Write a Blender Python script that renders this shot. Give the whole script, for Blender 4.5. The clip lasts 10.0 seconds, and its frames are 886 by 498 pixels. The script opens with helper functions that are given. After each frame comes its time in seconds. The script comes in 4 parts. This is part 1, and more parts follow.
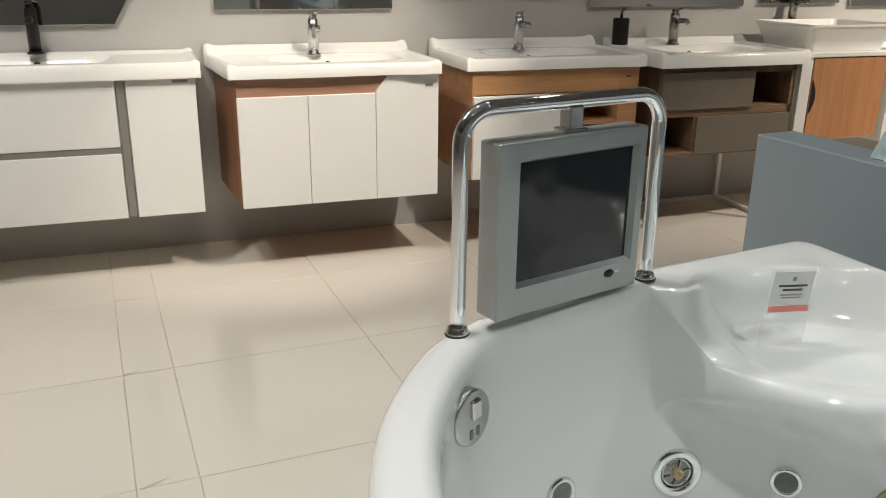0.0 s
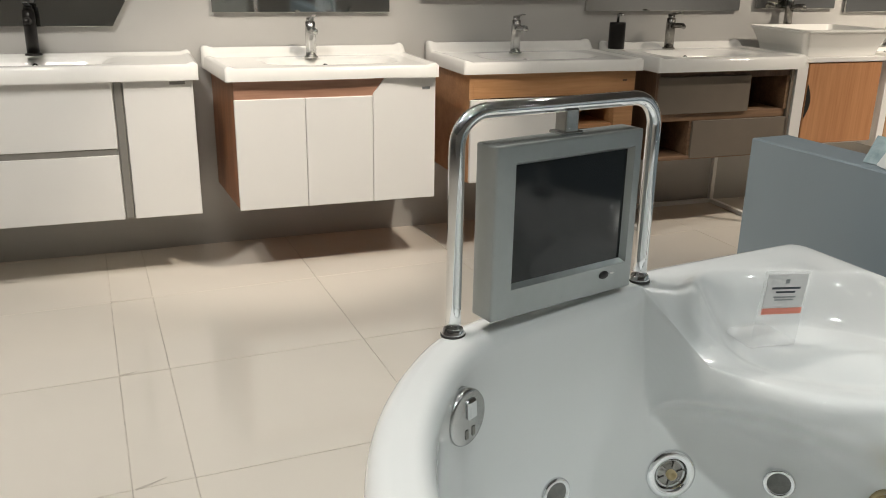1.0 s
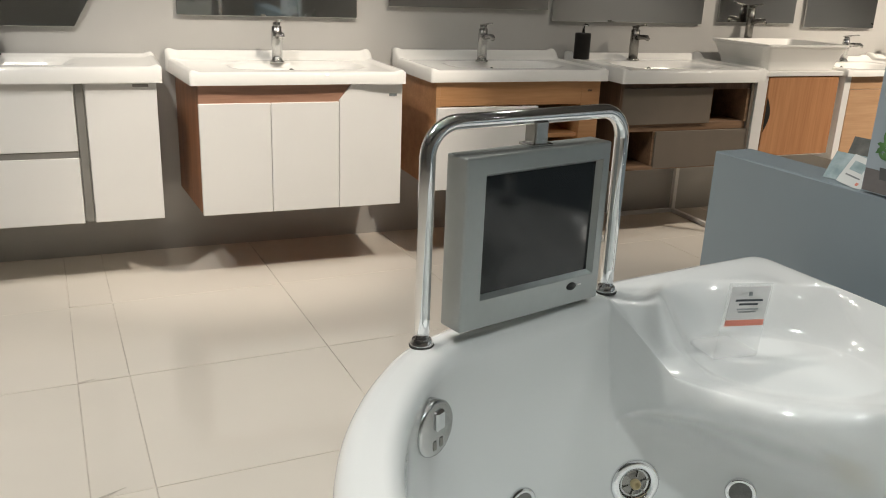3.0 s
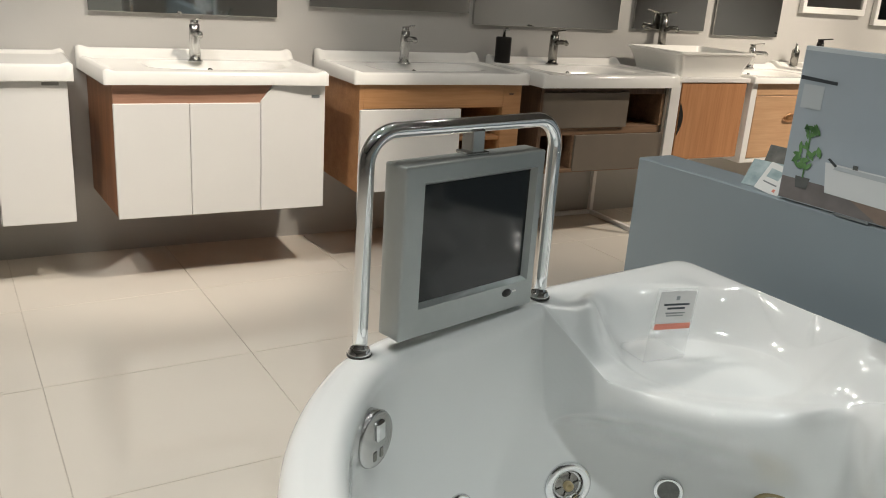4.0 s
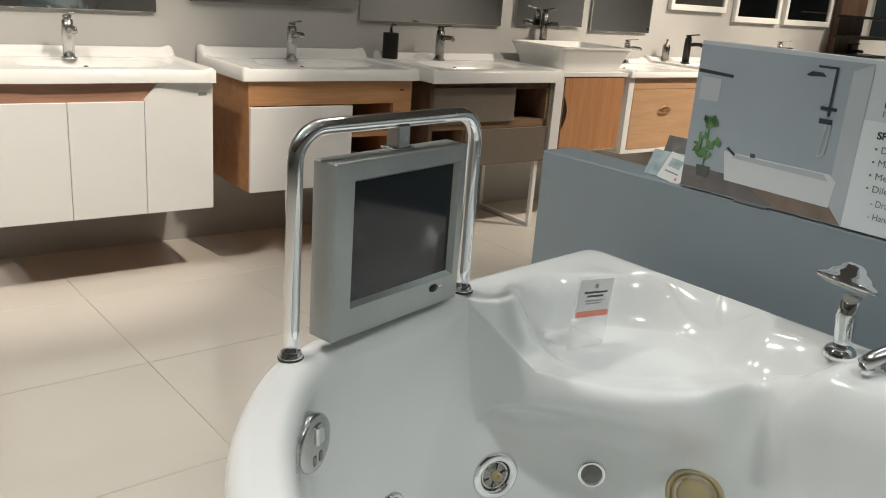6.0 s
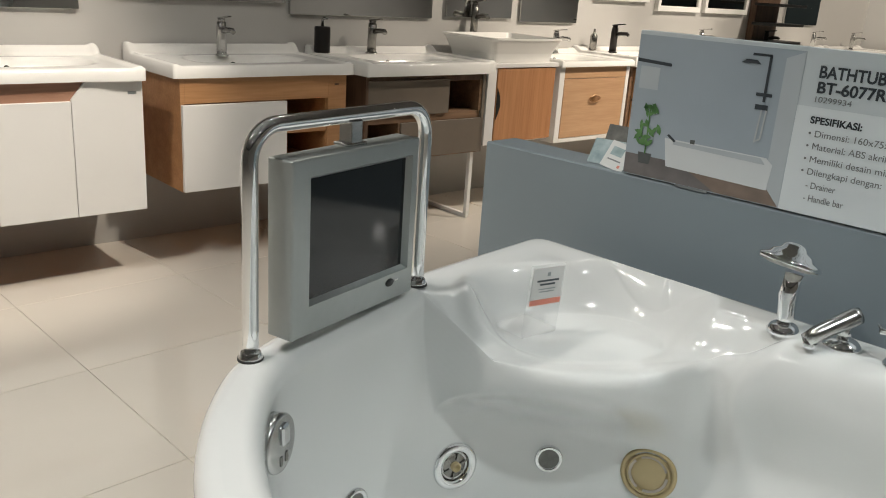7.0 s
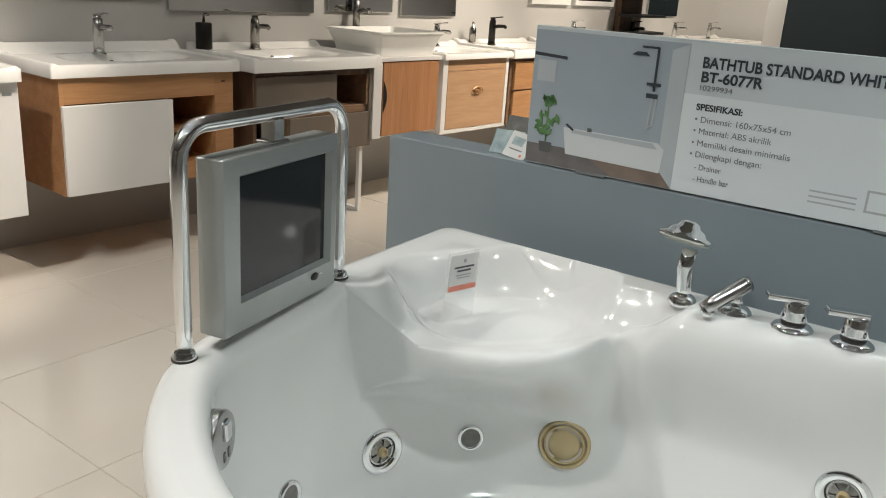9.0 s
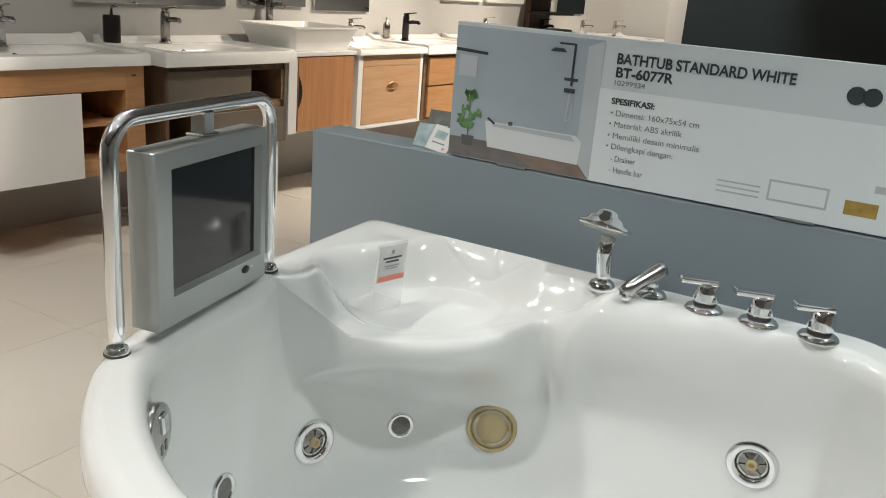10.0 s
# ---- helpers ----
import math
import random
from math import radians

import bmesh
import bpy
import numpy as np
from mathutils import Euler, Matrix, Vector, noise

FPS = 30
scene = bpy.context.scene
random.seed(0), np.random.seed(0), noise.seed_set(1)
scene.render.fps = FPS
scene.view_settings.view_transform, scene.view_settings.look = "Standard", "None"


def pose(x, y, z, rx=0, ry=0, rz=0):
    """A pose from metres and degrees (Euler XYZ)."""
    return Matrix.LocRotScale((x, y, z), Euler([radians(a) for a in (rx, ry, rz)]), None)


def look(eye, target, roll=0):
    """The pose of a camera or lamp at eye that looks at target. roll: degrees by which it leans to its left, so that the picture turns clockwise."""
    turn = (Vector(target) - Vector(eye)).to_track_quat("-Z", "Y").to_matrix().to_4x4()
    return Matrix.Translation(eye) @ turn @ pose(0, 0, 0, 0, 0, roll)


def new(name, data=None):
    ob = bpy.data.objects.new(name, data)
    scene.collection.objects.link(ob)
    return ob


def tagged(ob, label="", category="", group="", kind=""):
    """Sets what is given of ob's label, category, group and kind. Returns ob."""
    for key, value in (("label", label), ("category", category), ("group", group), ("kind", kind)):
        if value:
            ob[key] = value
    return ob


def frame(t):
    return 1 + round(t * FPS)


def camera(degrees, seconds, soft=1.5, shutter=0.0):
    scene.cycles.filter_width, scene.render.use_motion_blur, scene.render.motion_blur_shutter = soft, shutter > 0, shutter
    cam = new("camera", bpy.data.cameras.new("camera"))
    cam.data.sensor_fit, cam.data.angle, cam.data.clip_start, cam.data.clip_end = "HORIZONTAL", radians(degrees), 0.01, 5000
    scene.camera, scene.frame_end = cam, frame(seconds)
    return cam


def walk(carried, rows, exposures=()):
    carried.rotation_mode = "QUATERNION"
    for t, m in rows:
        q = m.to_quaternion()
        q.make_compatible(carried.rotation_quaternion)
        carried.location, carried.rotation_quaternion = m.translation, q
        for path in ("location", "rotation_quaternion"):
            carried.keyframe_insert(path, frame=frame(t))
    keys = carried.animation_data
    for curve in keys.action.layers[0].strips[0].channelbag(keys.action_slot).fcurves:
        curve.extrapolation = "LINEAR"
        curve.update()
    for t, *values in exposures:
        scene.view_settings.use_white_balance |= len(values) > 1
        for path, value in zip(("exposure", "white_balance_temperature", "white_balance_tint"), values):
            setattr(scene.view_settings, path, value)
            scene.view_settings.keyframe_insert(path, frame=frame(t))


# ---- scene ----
cam = camera(55.5, 10.0, 1.0)

PATH = [
    (0, (-0.127, -0.601, 1.148), (0.868, 1.009, 0.5), 0.7),
    (0.5, (-0.128, -0.605, 1.147), (0.869, 1.004, 0.504), 0.8),
    (1, (-0.132, -0.61, 1.148), (0.871, 0.997, 0.508), 1.0),
    (1.5, (-0.132, -0.611, 1.148), (0.877, 0.994, 0.512), 1.3),
    (2, (-0.135, -0.61, 1.148), (0.881, 0.991, 0.516), 1.5),
    (3.5, (-0.145, -0.591, 1.161), (1.009, 0.92, 0.539), 3.1),
    (4, (-0.161, -0.576, 1.165), (1.078, 0.868, 0.548), 3.9),
    (4.5, (-0.166, -0.567, 1.165), (1.104, 0.85, 0.55), 4.3),
    (5, (-0.181, -0.549, 1.167), (1.151, 0.812, 0.556), 4.5),
    (5.5, (-0.201, -0.53, 1.165), (1.192, 0.769, 0.555), 4.3),
    (5.7, (-0.205, -0.525, 1.159), (1.21, 0.752, 0.552), 4.4),
    (6.8, (-0.231, -0.494, 1.154), (1.293, 0.649, 0.545), 4.0),
    (7, (-0.238, -0.49, 1.156), (1.307, 0.624, 0.546), 3.9),
    (7.5, (-0.259, -0.478, 1.159), (1.342, 0.554, 0.548), 3.9),
    (8, (-0.273, -0.471, 1.16), (1.353, 0.521, 0.55), 3.7),
    (8.5, (-0.29, -0.465, 1.162), (1.358, 0.49, 0.552), 3.5),
    (9, (-0.316, -0.457, 1.162), (1.379, 0.415, 0.554), 3.8),
    (9.5, (-0.333, -0.451, 1.162), (1.399, 0.344, 0.557), 4.3),
    (10, (-0.361, -0.447, 1.161), (1.42, 0.237, 0.559), 4.7),
]
walk(cam, [(t, look(eye, target, roll)) for t, eye, target, roll in PATH],
     exposures=((0.0, -0.11), (5.5, -0.12), (7.5, -0.14), (8.5, -0.09), (10.0, 0.06)))

# ---- frames of reference: the vanity wall and the low partition are turned against the tub ----
MW = pose(0, 0, 0, 0, 0, -12)
MP = pose(1.45, 0.62, 0, 0, 0, -8.2)

# ---- world and lights ----
world = bpy.data.worlds.new("world")
scene.world = world
world.use_nodes = True
world.node_tree.nodes["Background"].inputs[0].default_value = (0.75, 0.85, 1.0, 1)
world.node_tree.nodes["Background"].inputs[1].default_value = 0.05

WARM = (1.0, 0.88, 0.735)
NEUTRAL = (1.0, 0.95, 0.875)
COOL = (0.90, 0.955, 0.935)
CEIL = 3.0


def spot(name, at, to, watts, colour, size, blend=0.6, radius=0.035):
    data = bpy.data.lights.new(name, "SPOT")
    data.energy, data.color, data.spot_size, data.spot_blend, data.shadow_soft_size = watts, colour, radians(size), blend, radius
    ob = new(name, data)
    ob.matrix_world = look(at, to)
    return ob


def wall_at(x, y, z):
    return MW @ Vector((x, y, z))


# track spots in front of the vanities: place along the wall, aim, watts, beam
TRACK = ((1.50, 0.66, 240, 34), (0.10, -0.45, 30, 50), (2.45, 1.60, 20, 46), (3.15, 2.55, 18, 46), (4.45, 3.50, 300, 50),
         (5.20, 4.50, 270, 56), (6.30, 5.80, 220, 60), (7.20, 7.90, 240, 70))
for sx, ax, watts, beam in TRACK:
    spot("track_light", wall_at(sx, 0.95, CEIL - 0.16), wall_at(ax, 2.62, 0.62), watts, WARM, beam, 0.7)
# neutral downlights, out of view: tub and aisle, plus fill added for the room
DOWN = ((-0.25, 1.50, 116, NEUTRAL, 120), (-0.90, 1.00, 112, NEUTRAL, 120), (2.3, 1.3, 22, NEUTRAL, 120), (0.55, 0.95, 12, COOL, 125), (1.40, 0.75, 18, COOL, 125),
        (1.90, -1.50, 92, COOL, 96), (-1.9, -1.1, 80, NEUTRAL, 96), (0.0, -1.25, 112, COOL, 96), (3.2, -2.6, 120, NEUTRAL, 96), (6.2, -3.6, 190, NEUTRAL, 100))
for px, py, watts, colour, beam in DOWN:
    spot("assumed_downlight_lamp", (px, py, CEIL - 0.05), (px, py, 0), watts, colour, beam, 0.6, 0.04)

# ---- materials ----


def material(name, base, rough=0.5, metal=0.0, vary=0.06, scale=6.0, stretch=(1, 1, 1), bump=0.0, bump_scale=80.0, second=None, coat=0.0, spec=0.5, per_piece=0.0):
    m = bpy.data.materials.new(name)
    m.use_nodes = True
    nt = m.node_tree
    b = nt.nodes["Principled BSDF"]
    b.inputs["Roughness"].default_value, b.inputs["Metallic"].default_value = rough, metal
    b.inputs["Coat Weight"].default_value = coat
    b.inputs["Coat Roughness"].default_value = 0.05
    b.inputs["Specular IOR Level"].default_value = spec
    co = nt.nodes.new("ShaderNodeTexCoord")
    mp = nt.nodes.new("ShaderNodeMapping")
    mp.inputs["Scale"].default_value = stretch
    nt.links.new(co.outputs["Object"], mp.inputs["Vector"])
    fine = nt.nodes.new("ShaderNodeTexNoise")
    fine.inputs["Scale"].default_value, fine.inputs["Detail"].default_value = scale, 6
    nt.links.new(mp.outputs[0], fine.inputs["Vector"])
    big = nt.nodes.new("ShaderNodeTexNoise")
    big.inputs["Scale"].default_value, big.inputs["Detail"].default_value = scale / 5, 2
    nt.links.new(mp.outputs[0], big.inputs["Vector"])
    add = nt.nodes.new("ShaderNodeMath")
    add.operation = "ADD"
    nt.links.new(fine.outputs["Fac"], add.inputs[0])
    nt.links.new(big.outputs["Fac"], add.inputs[1])
    last = add
    if per_piece:
        info = nt.nodes.new("ShaderNodeObjectInfo")
        mul = nt.nodes.new("ShaderNodeMath")
        mul.operation = "MULTIPLY_ADD"
        mul.inputs[1].default_value = per_piece
        nt.links.new(info.outputs["Random"], mul.inputs[0])
        nt.links.new(add.outputs[0], mul.inputs[2])
        last = mul
    ramp = nt.nodes.new("ShaderNodeValToRGB")
    lo = [max(0, c * (1 - vary)) for c in base]
    hi = [min(1, c * (1 + vary)) for c in base] if second is None else second
    ramp.color_ramp.elements[0].color, ramp.color_ramp.elements[1].color = (*lo, 1), (*hi, 1)
    ramp.color_ramp.elements[0].position, ramp.color_ramp.elements[1].position = 0.35, 0.65
    half = nt.nodes.new("ShaderNodeMath")
    half.operation = "MULTIPLY"
    half.inputs[1].default_value = 0.5
    nt.links.new(last.outputs[0], half.inputs[0])
    nt.links.new(half.outputs[0], ramp.inputs["Fac"])
    nt.links.new(ramp.outputs["Color"], b.inputs["Base Color"])
    rr = nt.nodes.new("ShaderNodeMapRange")
    rr.inputs["To Min"].default_value, rr.inputs["To Max"].default_value = rough * 0.85, min(1, rough * 1.15)
    nt.links.new(fine.outputs["Fac"], rr.inputs["Value"])
    nt.links.new(rr.outputs[0], b.inputs["Roughness"])
    if bump:
        n2 = nt.nodes.new("ShaderNodeTexNoise")
        n2.inputs["Scale"].default_value, n2.inputs["Detail"].default_value = bump_scale, 3
        nt.links.new(mp.outputs[0], n2.inputs["Vector"])
        bp = nt.nodes.new("ShaderNodeBump")
        bp.inputs["Strength"].default_value, bp.inputs["Distance"].default_value = bump, 0.002
        nt.links.new(n2.outputs["Fac"], bp.inputs["Height"])
        nt.links.new(bp.outputs[0], b.inputs["Normal"])
    return m


def glow(name, colour, strength):
    m = bpy.data.materials.new(name)
    m.use_nodes = True
    b = m.node_tree.nodes["Principled BSDF"]
    b.inputs["Base Color"].default_value = (*colour, 1)
    b.inputs["Emission Color"].default_value = (*colour, 1)
    b.inputs["Emission Strength"].default_value = strength
    return m


ACRYLIC = material("white_acrylic", (0.76, 0.775, 0.77), 0.10, vary=0.012, scale=4, coat=0.4)
SKIRT = material("white_skirt", (0.78, 0.79, 0.79), 0.22, vary=0.015, scale=4)
CERAMIC = material("white_ceramic", (0.83, 0.82, 0.79), 0.13, vary=0.015, scale=5)
CHROME = material("chrome", (0.88, 0.89, 0.90), 0.07, 1.0, vary=0.03, scale=25)
STEEL = material("brushed_steel", (0.55, 0.55, 0.54), 0.24, 1.0, vary=0.06, scale=40)
DARKSTEEL = material("dark_nickel", (0.30, 0.29, 0.27), 0.25, 1.0, vary=0.06, scale=40)
SILVER = material("silver_plastic", (0.40, 0.425, 0.42), 0.30, 0.55, vary=0.03, scale=60, bump=0.05, bump_scale=900)
SCREEN = material("screen_glass", (0.010, 0.012, 0.013), 0.09, vary=0.1, scale=4)
BLACK = material("black_plastic", (0.012, 0.012, 0.012), 0.4, vary=0.1, scale=30)
BLACKTAP = material("matt_black_metal", (0.018, 0.016, 0.015), 0.35, 0.4, vary=0.1, scale=30)
TAN = material("tan_plastic", (0.50, 0.40, 0.22), 0.42, vary=0.06, scale=30, bump=0.05)
GRILLE = material("grey_grille", (0.19, 0.19, 0.18), 0.5, 0.3, vary=0.15, scale=300)
WHITE = material("white_lacquer", (0.80, 0.79, 0.77), 0.32, vary=0.015, scale=6, bump=0.02, bump_scale=300)
WALLPAINT = material("grey_wall_paint", (0.46, 0.45, 0.43), 0.75, vary=0.035, scale=3, bump=0.12, bump_scale=260)
ROOMPAINT = material("room_paint", (0.42, 0.415, 0.41), 0.8, vary=0.04, scale=2, bump=0.1, bump_scale=200)
CEILPAINT = material("ceiling_paint", (0.12, 0.12, 0.12), 0.85, vary=0.04, scale=2)
DARKWALL = material("dark_wall", (0.010, 0.021, 0.027), 0.5, vary=0.12, scale=2)
WHITEPAINT = material("white_wall_paint", (0.74, 0.74, 0.73), 0.6, vary=0.02, scale=2, bump=0.1, bump_scale=200)
TILE = material("beige_tile", (0.76, 0.71, 0.635), 0.09, vary=0.035, scale=2.2, per_piece=0.08, spec=0.65)
GROUT = material("grout", (0.54, 0.49, 0.43), 0.9, vary=0.25, scale=14, bump=0.2)
WOODRED = material("red_brown_wood", (0.25, 0.105, 0.05), 0.42, vary=0.2, scale=9, stretch=(14, 14, 0.8), second=(0.36, 0.17, 0.085), bump=0.06)
# red-brown wood again, with the light on the front rail put into its colour
WOODREDLIT = material("red_brown_wood_lit", (0.38, 0.20, 0.13), 0.42, vary=0.12, scale=8, stretch=(0.9, 12, 14), second=(0.46, 0.26, 0.18), bump=0.05)
WOODORANGE = material("orange_oak", (0.45, 0.225, 0.095), 0.42, vary=0.1, scale=8, stretch=(0.9, 12, 14), second=(0.54, 0.295, 0.14), bump=0.06)
WOODTEAK = material("teak_veneer", (0.45, 0.205, 0.09), 0.4, vary=0.1, scale=9, stretch=(13, 13, 0.7), second=(0.53, 0.265, 0.125), bump=0.06)
WOODPEACH = material("peach_veneer", (0.52, 0.31, 0.17), 0.42, vary=0.1, scale=8, stretch=(0.9, 12, 13), second=(0.57, 0.36, 0.21), bump=0.05)
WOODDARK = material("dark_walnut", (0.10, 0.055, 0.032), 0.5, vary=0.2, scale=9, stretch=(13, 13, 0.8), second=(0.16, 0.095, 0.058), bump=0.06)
WOODMID = material("mid_walnut", (0.20, 0.115, 0.065), 0.5, vary=0.2, scale=9, stretch=(0.9, 13, 13), second=(0.28, 0.17, 0.10), bump=0.06)
TAUPE = material("taupe_laminate", (0.175, 0.145, 0.115), 0.42, vary=0.06, scale=12, bump=0.05, bump_scale=400)
GREYTRIM = material("grey_aluminium", (0.30, 0.29, 0.27), 0.4, 0.5, vary=0.05, scale=30)
BRASS = material("bronze_wood_tone", (0.40, 0.22, 0.10), 0.35, 0.3, vary=0.06, scale=30)
PARTITION = material("blue_grey_laminate", (0.240, 0.290, 0.322), 0.45, vary=0.03, scale=5, bump=0.04, bump_scale=500)
SIGNWHITE = material("printed_white", (0.74, 0.80, 0.83), 0.4, vary=0.012, scale=8)
SIGNGREY = material("printed_grey", (0.60, 0.665, 0.70), 0.4, vary=0.015, scale=8)
INK = material("dark_ink", (0.035, 0.045, 0.055), 0.5, vary=0.1, scale=40)
INKMID = material("grey_ink", (0.20, 0.22, 0.23), 0.5, vary=0.1, scale=40)
INKPALE = material("pale_ink", (0.47, 0.50, 0.51), 0.5, vary=0.05, scale=40)
PRINTWALL = material("printed_bathroom_wall", (0.37, 0.435, 0.495), 0.4, vary=0.06, scale=7)
PRINTWALLB = material("printed_side_wall", (0.49, 0.545, 0.58), 0.4, vary=0.05, scale=9)
PRINTFLOOR = material("printed_floor", (0.16, 0.15, 0.15), 0.4, vary=0.2, scale=30)
PRINTWOOD = material("printed_wood_floor", (0.22, 0.17, 0.14), 0.4, vary=0.2, scale=30)
PRINTTUB = material("printed_tub", (0.68, 0.72, 0.74), 0.4, vary=0.03, scale=9)
PRINTLEAF = material("printed_leaf", (0.045, 0.17, 0.05), 0.5, vary=0.5, scale=60, second=(0.16, 0.34, 0.12))
PRINTPOT = material("printed_pot", (0.10, 0.11, 0.11), 0.5, vary=0.1, scale=40)
PRINTGOLD = material("printed_gold", (0.38, 0.25, 0.06), 0.4, vary=0.3, scale=60)
ORANGE = material("orange_print", (0.72, 0.24, 0.17), 0.45, vary=0.05, scale=40)
PAPER = material("paper", (0.72, 0.74, 0.73), 0.55, vary=0.03, scale=30)
PAPERBLUE = material("blue_print", (0.25, 0.40, 0.44), 0.5, vary=0.35, scale=35, second=(0.55, 0.66, 0.68))
PAPERDARK = material("dark_print", (0.10, 0.11, 0.10), 0.5, vary=0.4, scale=35, second=(0.25, 0.25, 0.23))
RUBBER = material("dark_rubber", (0.03, 0.03, 0.028), 0.6, vary=0.1, scale=30)
LAMPGLOW = glow("lamp_glow", (1.0, 0.95, 0.88), 26)

MIRROR = bpy.data.materials.new("mirror_silver")
MIRROR.use_nodes = True
MIRROR.node_tree.nodes["Principled BSDF"].inputs["Base Color"].default_value = (0.62, 0.62, 0.60, 1)
MIRROR.node_tree.nodes["Principled BSDF"].inputs["Metallic"].default_value = 1
MIRROR.node_tree.nodes["Principled BSDF"].inputs["Roughness"].default_value = 0.04

CLEAR = bpy.data.materials.new("clear_acrylic")
CLEAR.use_nodes = True
_n = CLEAR.node_tree
_b = _n.nodes["Principled BSDF"]
_b.inputs["Base Color"].default_value = (0.95, 0.95, 0.95, 1)
_b.inputs["Roughness"].default_value = 0.05
_b.inputs["Alpha"].default_value = 0.16

SHEER = bpy.data.materials.new("sheer_printed_film")
SHEER.use_nodes = True
SHEER.node_tree.nodes["Principled BSDF"].inputs["Base Color"].default_value = (0.74, 0.74, 0.73, 1)
SHEER.node_tree.nodes["Principled BSDF"].inputs["Roughness"].default_value = 0.35
SHEER.node_tree.nodes["Principled BSDF"].inputs["Alpha"].default_value = 0.55

# ---- mesh helpers ----


def part(name, bm, mat, parent=None, label="", smooth=False, matrix=None):
    me = bpy.data.meshes.new(name)
    bmesh.ops.recalc_face_normals(bm, faces=bm.faces)
    bm.to_mesh(me)
    bm.free()
    me.materials.append(mat)
    if smooth:
        for p in me.polygons:
            p.use_smooth = True
    ob = new(name, me)
    if parent is not None:
        ob.parent = parent
    if matrix is not None:
        ob.matrix_basis = matrix
    if label:
        tagged(ob, label)
    return ob


def thing(name, matrix, label, category, group="", kind=""):
    ob = new(name)
    ob.empty_display_size = 0.05
    ob.matrix_basis = matrix
    return tagged(ob, label, category, group, kind)


def box(x0, x1, y0, y1, z0, z1, bevel=0.002, bm=None, seg=1):
    own = bm is None
    bm = bm or bmesh.new()
    made = bmesh.ops.create_cube(bm, size=1)
    for v in made["verts"]:
        v.co = Vector(((x0 + x1) / 2 + v.co.x * (x1 - x0), (y0 + y1) / 2 + v.co.y * (y1 - y0), (z0 + z1) / 2 + v.co.z * (z1 - z0)))
    if bevel:
        edges = list({e for v in made["verts"] for e in v.link_edges})
        bmesh.ops.bevel(bm, geom=edges, offset=bevel, segments=seg, affect="EDGES", profile=0.5)
    return bm


def open_box(x0, x1, y0, y1, z0, z1, t=0.016):
    """A carcass: two sides, front, back and floor, open on top."""
    bm = box(x0, x0 + t, y0, y1, z0, z1, 0.001)
    box(x1 - t, x1, y0, y1, z0, z1, 0.001, bm)
    box(x0 + t, x1 - t, y0, y0 + t, z0, z1, 0, bm)
    box(x0 + t, x1 - t, y1 - t, y1, z0, z1, 0, bm)
    box(x0 + t, x1 - t, y0 + t, y1 - t, z0, z0 + t, 0, bm)
    return bm


def lathe(profile, n=32, bm=None, at=(0, 0, 0)):
    """A turned solid round z from (radius, height) pairs."""
    bm = bm or bmesh.new()
    rings = []
    for r, z in profile:
        if r < 1e-6:
            rings.append([bm.verts.new((at[0], at[1], at[2] + z))])
        else:
            rings.append([bm.verts.new((at[0] + r * math.cos(2 * math.pi * i / n), at[1] + r * math.sin(2 * math.pi * i / n), at[2] + z)) for i in range(n)])
    for a, b in zip(rings, rings[1:]):
        for i in range(n):
            j = (i + 1) % n
            if len(a) == 1 and len(b) == 1:
                continue
            if len(a) == 1:
                bm.faces.new((a[0], b[i], b[j]))
            elif len(b) == 1:
                bm.faces.new((a[i], a[j], b[0]))
            else:
                bm.faces.new((a[i], a[j], b[j], b[i]))
    return bm


def tube(points, radius, n=16, bm=None, caps=True):
    """A round tube along points; radius may be a list."""
    bm = bm or bmesh.new()
    pts = [Vector(p) for p in points]
    rad = radius if isinstance(radius, (list, tuple)) else [radius] * len(pts)
    rings = []
    side = None
    for i, p in enumerate(pts):
        t = (pts[min(i + 1, len(pts) - 1)] - pts[max(i - 1, 0)]).normalized()
        if side is None:
            side = t.orthogonal().normalized()
        side = (side - t * side.dot(t)).normalized()
        up = t.cross(side)
        rings.append([bm.verts.new(p + rad[i] * (math.cos(a) * side + math.sin(a) * up)) for a in (2 * math.pi * k / n for k in range(n))])
    for a, b in zip(rings, rings[1:]):
        for i in range(n):
            j = (i + 1) % n
            bm.faces.new((a[i], a[j], b[j], b[i]))
    if caps:
        bm.faces.new(rings[0])
        bm.faces.new(rings[-1])
    return bm


def prism(outline, z0, z1, bevel=0.0):
    """An upright solid over an outline of (x, y)."""
    bm = bmesh.new()
    lo = [bm.verts.new((x, y, z0)) for x, y in outline]
    hi = [bm.verts.new((x, y, z1)) for x, y in outline]
    n = len(lo)
    bm.faces.new(lo)
    top = bm.faces.new(hi)
    for i in range(n):
        bm.faces.new((lo[i], lo[(i + 1) % n], hi[(i + 1) % n], hi[i]))
    if bevel:
        bmesh.ops.bevel(bm, geom=list(top.edges), offset=bevel, segments=2, affect="EDGES", profile=0.5)
    return bm


def arc(cx, cy, r, a0, a1, n):
    return [(cx + r * math.cos(radians(a0 + (a1 - a0) * i / n)), cy + r * math.sin(radians(a0 + (a1 - a0) * i / n))) for i in range(n + 1)]


def turn_to(at, normal, up=(0, 0, 1)):
    """A pose at a place whose z looks along normal and whose y leans to up."""
    z = Vector(normal).normalized()
    x = Vector(up).cross(z).normalized()
    y = z.cross(x)
    return Matrix.Translation(at) @ Matrix((x, y, z)).transposed().to_4x4()


